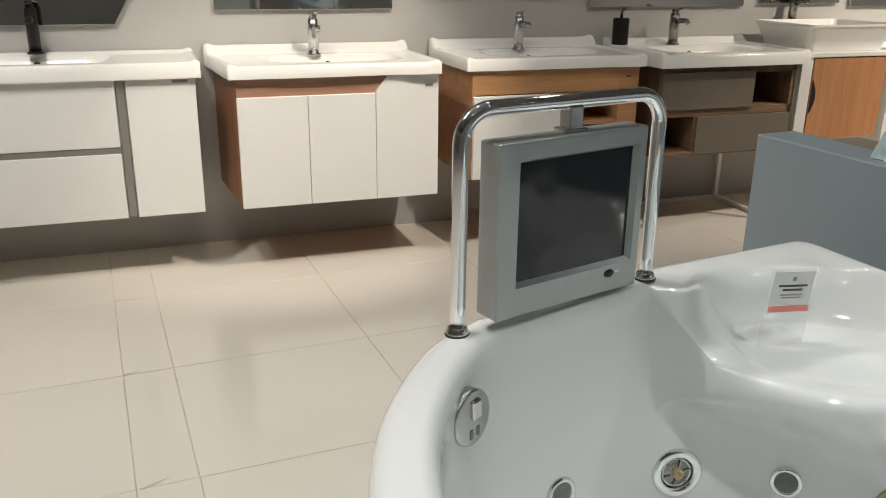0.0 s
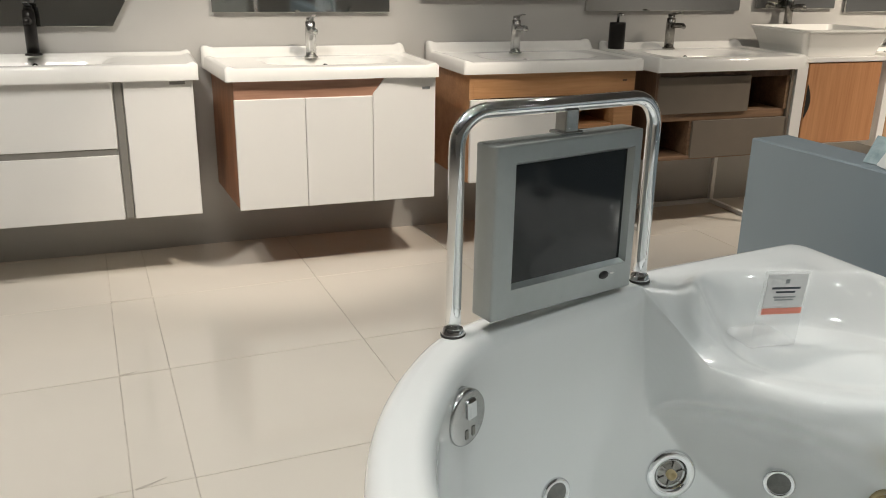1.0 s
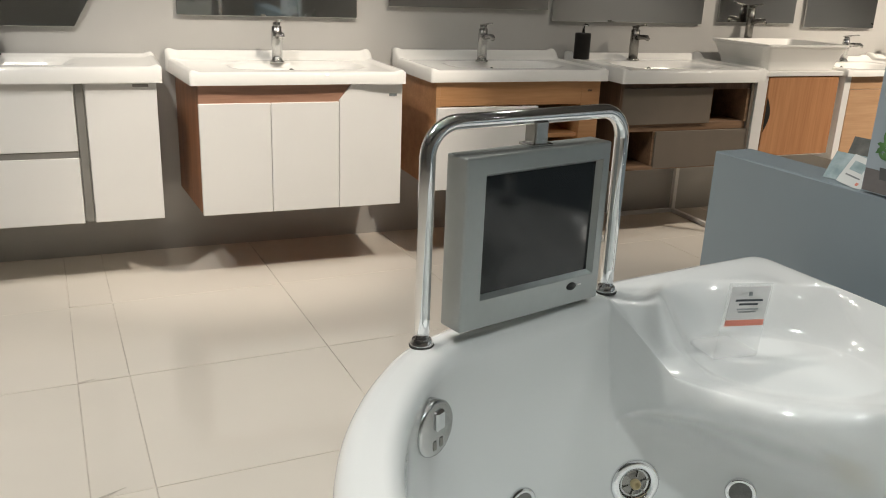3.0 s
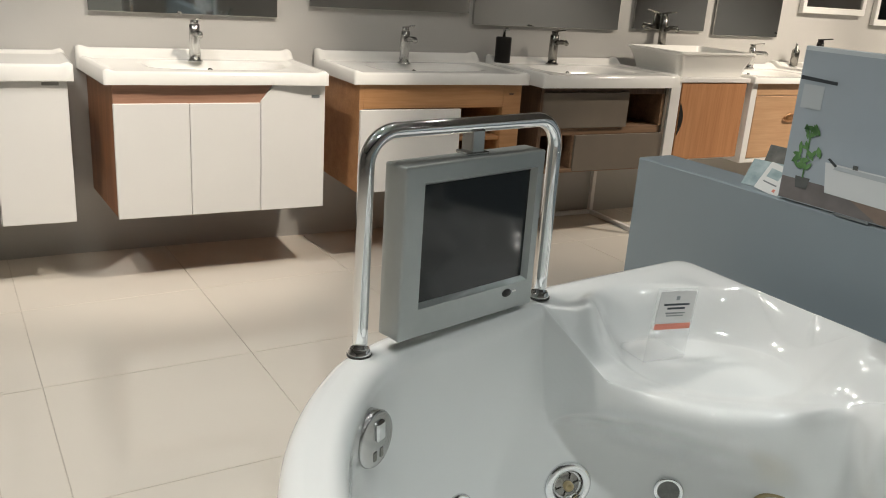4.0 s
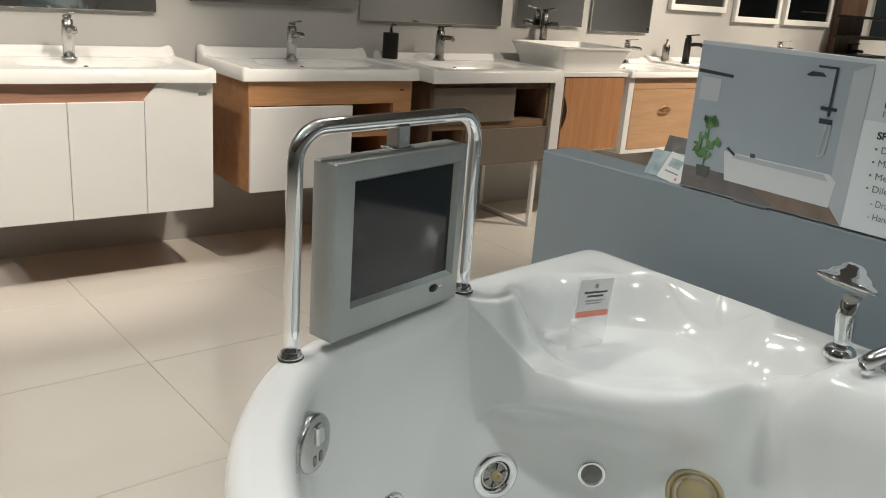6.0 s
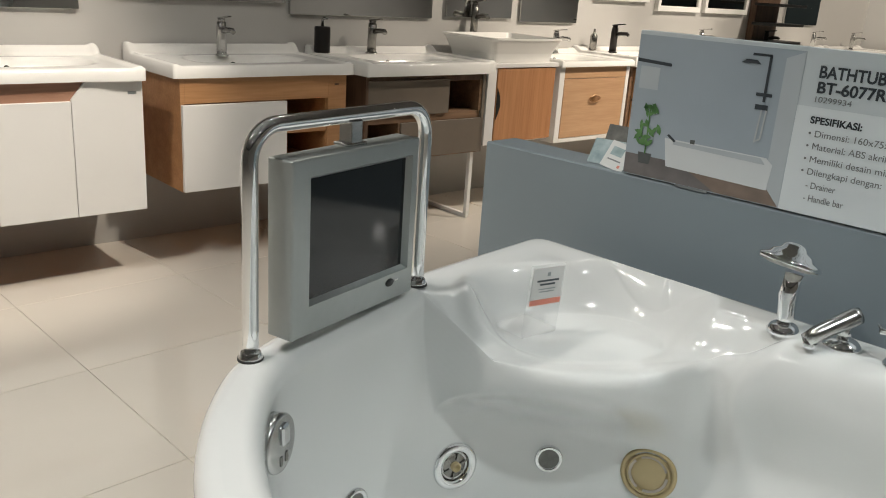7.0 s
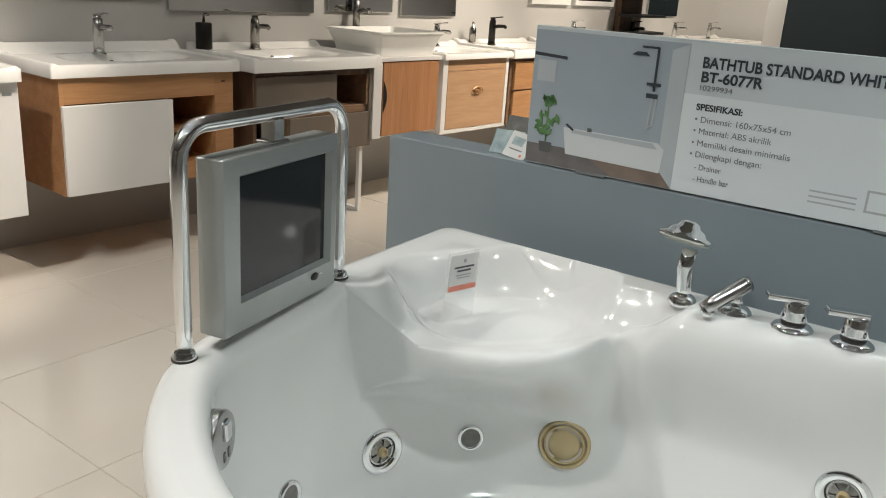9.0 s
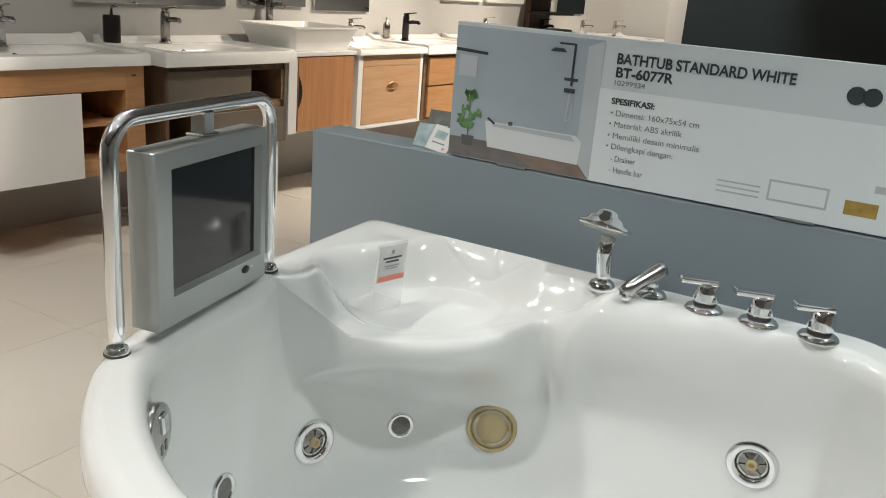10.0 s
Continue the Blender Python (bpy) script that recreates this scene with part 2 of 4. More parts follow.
# ---- the shell of the showroom (in the wall's frame) ----
def shell(name, x0, x1, y0, y1, z0, z1, mat):
    ob = part(name, box(x0, x1, y0, y1, z0, z1, 0), mat, None)
    ob.matrix_basis = MW
    return tagged(ob, kind="structure")


shell("wall_north", -5.0, 8.0, 2.93, 3.08, -0.02, CEIL, WALLPAINT)
shell("wall_pillar", 8.0, 8.5, 2.47, 3.08, -0.02, CEIL, WHITEPAINT)
shell("wall_east", 8.5, 8.65, 0.2, 3.08, -0.02, CEIL, DARKWALL)
# next four are unseen: added for bounce light and for the mirrors to reflect
shell("unseen_wall_east", 8.5, 8.65, -3.8, 0.2, -0.02, CEIL, ROOMPAINT)
shell("unseen_wall_west", -5.15, -5.0, -3.8, 3.08, -0.02, CEIL, ROOMPAINT)
shell("unseen_wall_south", -5.15, 8.65, -3.95, -3.8, -0.02, CEIL, ROOMPAINT)
shell("ceiling", -5.15, 8.65, -3.95, 3.08, CEIL, CEIL + 0.1, CEILPAINT)
floor = shell("floor", -5.15, 8.65, -3.95, 3.08, -0.1, -0.003, GROUT)

# lamps on the ceiling, all out of view: assumed recessed downlights and track heads
for px, py, _, _, _ in DOWN:
    d = thing("downlight", pose(px, py, CEIL), "assumed round ceiling downlight with white rim, out of view", "downlight", "ceiling downlights")
    part("rim", lathe([(0.05, 0), (0.075, 0), (0.075, -0.008), (0.052, -0.012), (0.05, 0)], 24), WHITE, d, smooth=True)
    part("lens", lathe([(0, -0.004), (0.05, -0.004), (0.05, -0.001), (0, -0.001)], 24), LAMPGLOW, d, "glowing lens")

for sx, ax, _, _ in TRACK:
    d = thing("track_spotlight", look(wall_at(sx, 0.95, CEIL - 0.12), wall_at(ax, 2.62, 0.62)), "black cylindrical track spotlight under the ceiling", "spotlight", "track spotlights")
    part("housing", lathe([(0, 0.06), (0.03, 0.06), (0.042, 0.02), (0.042, -0.02), (0.038, -0.02), (0.034, 0.0), (0, 0.0)], 24), BLACK, d, smooth=True)
    part("stem", tube([(0, 0, 0.05), tuple(d.matrix_basis.inverted() @ wall_at(sx, 0.95, CEIL))], 0.008, 10), BLACK, d)

# ---- the corner whirlpool tub ----
TC, TR = (0.80, -0.16), 0.64


def smin(a, b, k):
    h = max(0.0, min(1.0, 0.5 + 0.5 * (b - a) / k))
    return b * (1 - h) + a * h - k * h * (1 - h)


def tub_sides(x, y):
    qx, qy = x - TC[0], y - TC[1]
    cut = max(0.0, (qx + qy) * 0.7071 - 0.215)
    return TR - math.hypot(qx - 0.7071 * cut, qy - 0.7071 * cut), 0.415 - 0.07 * max(0.0, x - 0.95) - y, (1.318 - 0.144 * (0.31 - y) - x) * 0.99


def tub_inset(x, y):
    """How far a place lies inside the tub's outline."""
    a, b, c = tub_sides(x, y)
    return smin(smin(b, c, 0.035), a, 0.04)


def ease(v, v0=0.0, v1=1.0):
    v = max(0.0, min(1.0, (v - v0) / (v1 - v0)))
    return v * v * (3 - 2 * v)


def side_weights(x, y):
    e = [math.exp(-max(q, 0) / 0.05) for q in tub_sides(x, y)]
    return [q / sum(e) for q in e]


TO = (0.84, -0.10)           # the middle of the pool
SEAT = (1.09, 0.14)          # the middle of the seat dish


def pool_edge(x, y):
    """How far a place lies inside the pool's upper edge: the rim's inner edge and the seat's lip."""
    a, b, c = side_weights(x, y)
    rim = tub_inset(x, y) - (0.058 * a + 0.046 * b + 0.105 * c)
    across, along = seat_axes(x, y)
    return smin(rim, (math.hypot(across / (0.268 if across < 0 else 0.25), along / 0.178) - 1) * 0.19, 0.06)


def wall_inset(x, y):
    """How far a place lies inside the tub's sides where its low walls round the corner in one wide sweep."""
    a, b, c = tub_sides(x, y)
    sweep = 0.6 - math.hypot(0.6 - b, 0.6 - c) if b < 0.6 and c < 0.6 else min(b, c)
    return smin(sweep, a, 0.04)


def seat_axes(x, y):
    dx, dy = x - SEAT[0], y - SEAT[1]
    return (dx - dy) * 0.7071, (dx + dy) * 0.7071


def deck_height(x, y):
    """The rim and the scooped corner seat."""
    d = tub_inset(x, y)
    top = 0.638 + 0.05 * min(0, x - 0.89)
    if d < 0.03:
        return top - 0.03 * (1 - math.sqrt(max(0, 1 - (1 - max(d, 0) / 0.03) ** 2)))
    across, along = seat_axes(x, y)
    near = 1 - ease(math.hypot(across / 0.34, along / 0.27), 0.85, 1.2)
    deck = top - 0.010 * near * ease(d, 0.03, 0.08)
    deck += (0.553 - deck) * ease(0.12 * max(0.0, -across - 0.1) - along, 0.0, 0.13) * near * ease(d, 0.06, 0.13)
    oval = (abs(across / (0.228 if across < 0 else 0.238)) ** 2.3 + abs(along / 0.172) ** 2.3) ** (1 / 2.3)
    deck += (min(deck, 0.543) - deck) * (1 - ease(oval, 0.62, 1.0))
    # the roll along the dish's near end, cut off by a notch
    turn = math.degrees(math.atan2(along, -across))
    return deck + 0.014 * math.exp(-((oval - 0.95) / 0.085) ** 2) * ease(turn, -24, -20) * (1 - ease(turn, 0, 35))


def edge_radius(a, inside, level):
    lo, hi = 0.05, 0.9
    for _ in range(28):
        mid = (lo + hi) / 2
        if inside(TO[0] + mid * math.cos(a), TO[1] + mid * math.sin(a)) > level:
            lo = mid
        else:
            hi = mid
    return lo


FLOOR_Z = 0.15


def wall_profile(a):
    """Radius and height of the pool's wall in one direction, from its upper edge to the floor; under the seat's lip it falls back."""
    r = edge_radius(a, pool_edge, 0.0)
    x, y = TO[0] + r * math.cos(a), TO[1] + r * math.sin(a)
    top = deck_height(x, y)
    wa, wb, wc = side_weights(x, y)
    across, along = seat_axes(x, y)
    lip = 1 - ease(math.hypot(across / 0.26, along / 0.178), 1.05, 1.45)
    rf = (0.026 * wa + 0.036 * wb + 0.060 * wc) * (1 - lip) + 0.020 * lip
    low = edge_radius(a, wall_inset, 0.092)
    out = [(r - rf * math.sin(radians(q)), top - rf * (1 - math.cos(radians(q)))) for q in range(0, 91, 9)]
    r1, z1 = out[-1]
    zb, rb = FLOOR_Z + 0.11, 0.11
    for k in range(1, 25):
        z = z1 + (zb - z1) * k / 24
        wall = low + (0.030 - 0.022 * wa) * (z - 0.29) / 0.26
        out.append((r1 + (wall - r1) * ease((z1 - z) / (0.13 + 0.10 * wc)), z))
    r2 = out[-1][0]
    out += [(r2 - rb * (1 - math.cos(radians(q))), zb - rb * math.sin(radians(q))) for q in range(9, 91, 9)]
    return r, out


def on_wall(x, y, z):
    """The wall's point at a height in the direction of (x, y), and its normal."""
    def at(ang, h):
        r, prof = wall_profile(ang)
        low = [q for q in prof if q[1] <= h]
        high = [q for q in prof if q[1] > h]
        (o0, h0), (o1, h1) = high[-1], low[0]
        q = o0 + (o1 - o0) * (h0 - h) / (h0 - h1)
        return Vector((TO[0] + q * math.cos(ang), TO[1] + q * math.sin(ang), h))
    ang = math.atan2(y - TO[1], x - TO[0])
    p = at(ang, z)
    n = (at(ang + 0.03, z) - at(ang - 0.03, z)).cross(at(ang, z + 0.015) - at(ang, z - 0.015)).normalized()
    if n.dot(Vector((TO[0] - p.x, TO[1] - p.y, 0))) < 0:
        n = -n
    return p, n


def on_tub(x, y, lift=0.0):
    return Vector((x, y, deck_height(x, y) + lift))


def tub_outline(n, inset):
    out = []
    for i in range(n):
        a = 2 * math.pi * i / n
        lo, hi = 0.0, 1.2
        for _ in range(26):
            mid = (lo + hi) / 2
            if tub_inset(TO[0] + mid * math.cos(a), TO[1] + mid * math.sin(a)) > inset:
                lo = mid
            else:
                hi = mid
        out.append((a, lo))
    return TO[0], TO[1], out


def tub_shell():
    n = 360
    ox, oy, out = tub_outline(n, 0.0)
    steps = [0.0015, 0.004, 0.008, 0.013, 0.02, 0.03]
    verts, faces = [], []
    walls = [wall_profile(a) for a, _ in out]
    columns = []
    for (a, r), (rc, prof) in zip(out, walls):
        col = [(r, deck_height(ox + r * math.cos(a), oy + r * math.sin(a)))]
        col += [(r - s, deck_height(ox + (r - s) * math.cos(a), oy + (r - s) * math.sin(a))) for s in steps]
        r0 = r - steps[-1]
        for k in range(1, 61):
            q = r0 + (rc - r0) * k / 61
            col.append((q, deck_height(ox + q * math.cos(a), oy + q * math.sin(a))))
        col += prof
        r1 = col[-1][0]
        col += [(r1 * (1 - k / 8), FLOOR_Z - 0.004 * k / 8) for k in range(1, 8)]
        columns.append([(ox + q * math.cos(a), oy + q * math.sin(a), z) for q, z in col])
    rings = len(columns[0])
    for k in range(rings):
        verts += [c[k] for c in columns]
    verts.append((ox, oy, FLOOR_Z - 0.004))
    for k in range(rings - 1):
        for i in range(n):
            j = (i + 1) % n
            faces.append((k * n + i, k * n + j, (k + 1) * n + j, (k + 1) * n + i))
    for i in range(n):
        faces.append(((rings - 1) * n + i, (rings - 1) * n + (i + 1) % n, len(verts) - 1))
    # the rim turns down and under
    base = len(verts)
    for dz, ins in ((-0.02, 0.0), (-0.03, 0.004), (-0.033, 0.02)):
        _, _, ring = tub_outline(n, ins)
        for (a, r), (_, r0) in zip(ring, out):
            z0 = deck_height(ox + r0 * math.cos(a), oy + r0 * math.sin(a))
            verts.append((ox + r * math.cos(a), oy + r * math.sin(a), z0 + dz))
    for k in range(3):
        up = 0 if k == 0 else base + (k - 1) * n
        for i in range(n):
            j = (i + 1) % n
            faces.append((up + j, up + i, base + k * n + i, base + k * n + j))
    me = bpy.data.meshes.new("shell")
    me.from_pydata(verts, [], faces)
    bm = bmesh.new()
    bm.from_mesh(me)
    bpy.data.meshes.remove(me)
    return bm


tub = thing("whirlpool_bathtub", pose(0, 0, 0), "white glossy acrylic corner whirlpool bathtub with scooped corner seat", "bathtub")
part("shell", tub_shell(), ACRYLIC, tub, smooth=True)
_ox, _oy, _ring = tub_outline(120, 0.022)
part("skirt", prism([(_ox + r * math.cos(a), _oy + r * math.sin(a)) for a, r in _ring], 0.0, 0.10), SKIRT, tub, "plain white skirt below the rim")
_bm = bmesh.new()
_lo = [_bm.verts.new((_ox + r * math.cos(a), _oy + r * math.sin(a), 0.10)) for a, r in _ring]
_hi = [_bm.verts.new((_ox + r * math.cos(a), _oy + r * math.sin(a), 0.585)) for a, r in _ring]
for i in range(len(_lo)):
    _bm.faces.new((_lo[i], _lo[(i + 1) % len(_lo)], _hi[(i + 1) % len(_lo)], _hi[i]))
part("apron", _bm, SKIRT, tub, "upright white apron round the tub", smooth=True)


def jet(x, y, z, r, kind):
    p, n = on_wall(x, y, z)
    m = turn_to(p + n * 0.001, n)
    if kind == "nozzle":
        j = part("jet", lathe([(r, -0.004), (r, 0.003), (r * 0.93, 0.008), (r * 0.70, 0.009), (r * 0.62, 0.004), (r * 0.55, -0.004)], 36), CHROME, tub, "round chrome jet with open nozzle", True, m)
        part("cup", lathe([(r * 0.60, 0.003), (r * 0.57, -0.003), (r * 0.45, 0.0022), (0, 0.0022)], 30), DARKSTEEL, j, "dark hollow cup", True)
        part("nozzle", lathe([(r * 0.20, 0.001), (r * 0.20, 0.010), (r * 0.12, 0.011), (r * 0.10, 0.004), (0, 0.004)], 20), TAN, j, "cream nozzle", True)
        for k in range(6):
            a = 2 * math.pi * k / 6 + 0.3
            c, s = math.cos(a), math.sin(a)
            part("fin", box(r * 0.28, r * 0.55, -0.0015, 0.0015, 0.0025, 0.005, 0), DARKSTEEL, j, matrix=pose(0, 0, 0, 0, 0, math.degrees(a)))
    elif kind == "grille":
        j = part("suction_grille", lathe([(r, -0.004), (r, 0.003), (r * 0.9, 0.007), (r * 0.72, 0.006), (r * 0.68, 0.003)], 32), CHROME, tub, "small round chrome-rimmed inlet", True, m)
        part("mesh_disc", lathe([(0, 0.0045), (r * 0.5, 0.0045), (r * 0.7, 0.003)], 28), GRILLE, j, "grey perforated disc", True)
    else:
        j = part("jet_socket", lathe([(r, -0.004), (r, 0.004), (r * 0.95, 0.008), (r * 0.86, 0.008), (r * 0.82, 0.002)], 40), TAN, tub, "uncapped tan plastic jet socket", True, m)
        part("disc", lathe([(0, 0.006), (r * 0.56, 0.006), (r * 0.60, 0.0035), (r * 0.66, 0.0015), (r * 0.84, 0.0015)], 36), TAN, j, smooth=True)
        bm = bmesh.new()
        for a0, a1 in ((20, 120), (140, 240), (260, 360)):
            inner, outer = arc(0, 0, r * 0.60, a0, a1, 10), arc(0, 0, r * 0.70, a0, a1, 10)
            vi, vo = [bm.verts.new((x_, y_, 0.0062)) for x_, y_ in inner], [bm.verts.new((x_, y_, 0.0062)) for x_, y_ in outer]
            for k in range(10):
                bm.faces.new((vi[k], vi[k + 1], vo[k + 1], vo[k]))
        part("slot_ring", bm, GROUT, j, "dark slots between the tabs")
        part("inner_ring", lathe([(r * 0.70, 0.001), (r * 0.70, 0.009), (r * 0.76, 0.009), (r * 0.78, 0.001)], 36), TAN, j, smooth=True)
    return j


jet(0.915, 0.290, 0.288, 0.047, "nozzle")
jet(1.050, 0.150, 0.288, 0.028, "grille")
jet(1.110, -0.020, 0.290, 0.053, "socket")
jet(1.090, -0.480, 0.376, 0.047, "nozzle")
jet(0.684, 0.322, 0.300, 0.030, "grille")

# overflow plate on the inner wall below the rim
ov = part("overflow_cap", lathe([(0, -0.02), (0.041, -0.02), (0.042, 0.000), (0.040, 0.003), (0.036, 0.004), (0, 0.0045)], 40), STEEL, tub, "round chrome overflow cap", True,
          turn_to((0.454, 0.258, 0.545), (0.36, -0.93, 0.06)))
part("cap_knob", box(-0.006, 0.014, -0.002, 0.028, 0.002, 0.010, 0.003), CHROME, ov, "raised lever on the cap")
part("cap_slot", box(-0.010, -0.003, -0.030, -0.016, 0.0035, 0.0052, 0.0003), DARKSTEEL, ov, "dark slot")
part("cap_slot", box(0.006, 0.013, -0.030, -0.016, 0.0035, 0.0052, 0.0003), DARKSTEEL, ov, "dark slot")


# deck fittings along the rim beside the partition
def rim_x(y):
    return 1.325 - 0.144 * (0.31 - y) - 0.088


def fitting(name, y, label, category, group=""):
    x = rim_x(y)
    return thing(name, Matrix.Translation(on_tub(x, y, -0.001)) @ pose(0, 0, 0, 0, 0, -8.2), label, category, group)


ESC = [(0.0, 0.0), (0.031, 0.0), (0.031, 0.004), (0.027, 0.010), (0.019, 0.013), (0.0, 0.013)]
sh = fitting("hand_shower", -0.19, "chrome hand shower parked upright on the tub rim", "hand shower")
part("escutcheon", lathe([(0, 0), (0.026, 0), (0.027, 0.006), (0.022, 0.014), (0.016, 0.018), (0, 0.018)], 32), CHROME, sh, smooth=True)
part("handle", tube([(0, 0, 0.012), (0, 0, 0.03), (-0.003, 0.002, 0.07), (0, 0, 0.105)], [0.013, 0.0135, 0.0165, 0.014], 20), CHROME, sh, smooth=True)
_hd = part("head", lathe([(0, 0.036), (0.010, 0.035), (0.018, 0.031), (0.022, 0.024), (0.033, 0.019), (0.038, 0.012), (0.049, 0.008), (0.053, 0.003), (0.051, 0.0)], 36), CHROME, sh, "chrome bell-shaped head", True, pose(-0.006, 0.010, 0.120, 4, 17, 0))
part("spray_face", lathe([(0, -0.006), (0.030, -0.006), (0.046, -0.002), (0.050, 0.001), (0, 0.001)], 32), material("spray_face_grey", (0.42, 0.42, 0.38), 0.35, 0.2, vary=0.15, scale=200), _hd, "grey spray face", True)

sp = fitting("tub_spout", -0.284, "chrome tub filler spout on the rim", "tub spout")
part("escutcheon", lathe([(0, 0), (0.029, 0), (0.030, 0.005), (0.024, 0.012), (0.012, 0.016), (0, 0.016)], 32), CHROME, sp, smooth=True)
part("stem", tube([(0, 0, 0.01), (0, 0, 0.045)], 0.011, 20), CHROME, sp, smooth=True)
part("spout", tube([(0.012, -0.014, 0.057), (0.006, -0.008, 0.054), (-0.042, 0.026, 0.026), (-0.056, 0.036, 0.014)], [0.0135, 0.0145, 0.013, 0.012], 20), STEEL, sp, "slanting tubular spout", True)
part("aerator", lathe([(0, -0.012), (0.010, -0.012), (0.0115, -0.008), (0.0115, 0.004), (0, 0.004)], 24), CHROME, sp, "chrome aerator", True, pose(-0.050, 0.032, 0.014))

for ky in (-0.381, -0.475, -0.572):
    kn = fitting("tap_handle", ky, "chrome lever tap handle on the tub rim", "tap handle", "tap handles on the tub rim")
    part("escutcheon", lathe([(0, 0), (0.034, 0), (0.035, 0.003), (0.031, 0.008), (0.021, 0.012), (0, 0.012)], 32), CHROME, kn, smooth=True)
    part("collar", lathe([(0.020, 0.012), (0.020, 0.019), (0, 0.019)], 28), RUBBER, kn, "dark collar", True)
    part("body", lathe([(0.0, 0.018), (0.0215, 0.018), (0.022, 0.022), (0.0205, 0.048), (0.018, 0.053), (0, 0.054)], 32), CHROME, kn, smooth=True)
    part("lever", box(-0.054, 0.014, -0.013, 0.013, 0.050, 0.060, 0.003, seg=2), CHROME, kn, matrix=pose(0, 0, 0, 0, 3, -62))

# ---- the monitor on its chrome frame ----
PZL, PZR = deck_height(0.500, 0.37), deck_height(0.881, 0.37)
fr = thing("monitor_stand", pose(0, 0, 0), "chrome tube frame standing on the tub rim", "monitor frame")
_top, _r = 0.953, 0.048
_path = [(0.500, 0.37, PZL)] + [(0.500, 0.37, PZL + (_top - _r - PZL) * k / 6) for k in range(1, 6)]
_path += [(x, 0.37, z) for x, z in arc(0.500 + _r, _top - _r, _r, 180, 90, 10)]
_path += [(x, 0.37, z) for x, z in arc(0.881 - _r, _top - _r, _r, 90, 0, 10)]
_path += [(0.881, 0.37, _top - _r - (_top - _r - PZR) * k / 6) for k in range(1, 7)]
part("tube", tube(_path, 0.0118, 24), CHROME, fr, smooth=True)
for fx, fz in ((0.500, PZL), (0.881, PZR)):
    fl = part("flange", lathe([(0, 0.002), (0.0175, 0.002), (0.0185, 0.005), (0.016, 0.008), (0.0155, 0.011), (0.0130, 0.013), (0, 0.013)], 28), CHROME, fr, smooth=True, matrix=pose(fx, 0.37, fz - 0.001))
    part("gasket", lathe([(0, 0), (0.0192, 0), (0.0192, 0.003), (0, 0.003)], 28), RUBBER, fl, "dark rubber gasket")
part("hanger", box(0.684, 0.710, 0.357, 0.383, 0.908, 0.947, 0.002), STEEL, fr, "square steel hanger under the bar")
part("hanger_plate", box(0.676, 0.718, 0.354, 0.386, 0.9085, 0.913, 0.001), STEEL, fr)

MT = pose(0.689, 0.370, 0.78, 0, 0, 3.0)
tv = thing("monitor", MT, "small silver monitor with dark screen hanging in a chrome frame", "monitor")
HW, ZB, ZT = 0.143, -0.137, 0.129


def frame_bm(ox0, ox1, oz0, oz1, ix0, ix1, iz0, iz1, y0, y1, yin):
    """A picture frame that slopes from its front rim to the opening."""
    bm = bmesh.new()
    o = [(ox0, oz0), (ox1, oz0), (ox1, oz1), (ox0, oz1)]
    q = [(ix0, iz0), (ix1, iz0), (ix1, iz1), (ix0, iz1)]
    back = [bm.verts.new((x, y1, z)) for x, z in o]
    front = [bm.verts.new((x, y0, z)) for x, z in o]
    step = [bm.verts.new((x + (0.0065 if x > (ix0 + ix1) / 2 else -0.0065), y0, z + (0.0065 if z > (iz0 + iz1) / 2 else -0.0065))) for x, z in q]
    inner = [bm.verts.new((x, yin, z)) for x, z in q]
    for a, b in ((back, front), (front, step), (step, inner)):
        for i in range(4):
            j = (i + 1) % 4
            bm.faces.new((a[i], a[j], b[j], b[i]))
    bm.faces.new(back)
    long_edges = [e for e in bm.edges if all(v in front for v in e.verts) or all((v in front or v in back) for v in e.verts)]
    bmesh.ops.bevel(bm, geom=long_edges, offset=0.0035, segments=3, affect="EDGES", profile=0.5)
    return bm


part("casing", frame_bm(-0.152, HW, ZB, ZT, -0.109, 0.120, -0.085, 0.096, -0.034, 0.014, -0.022), SILVER, tv)
part("screen", box(-0.112, 0.123, -0.0235, -0.016, -0.088, 0.099, 0), SCREEN, tv, "dark glossy screen")
part("badge", lathe([(0, 0.0015), (0.008, 0.0015), (0.0085, 0), (0, 0)], 24), BLACK, tv, "small dark oval badge", True, turn_to((0.078, -0.0342, -0.105), (0, -1, 0)) @ Matrix.Diagonal((1.25, 0.8, 1, 1)))
part("indicator", box(0.092, 0.100, -0.0352, -0.034, -0.106, -0.1035, 0), WHITE, tv, "pale indicator mark")

# ---- acrylic price card on the seat ----
_a, _b = Vector((0.991, 0.205, 0)), Vector((1.085, 0.186, 0))
_yaw = math.degrees(math.atan2(_b.y - _a.y, _b.x - _a.x))
cd = thing("card_holder", pose(0.985, 0.207, deck_height(1.02, 0.19) + 0.006, 0, 0, _yaw - 1), "clear acrylic card holder with white notice on the seat", "card holder")
part("base", box(0, 0.092, -0.004, 0.075, 0, 0.002, 0), CLEAR, cd, "clear foot")
up = part("front_plate", box(0, 0.092, -0.002, 0.000, 0, 0.135, 0), CLEAR, cd, "clear upright plate", matrix=pose(0, 0, 0.001, 0, 5, 0))
part("notice", box(0.005, 0.087, -0.0035, -0.0025, 0.066, 0.130, 0), SHEER, up, "sheer white notice")
part("red_strip", box(0.005, 0.087, -0.0042, -0.0035, 0.060, 0.0705, 0), ORANGE, up, "orange-red strip")
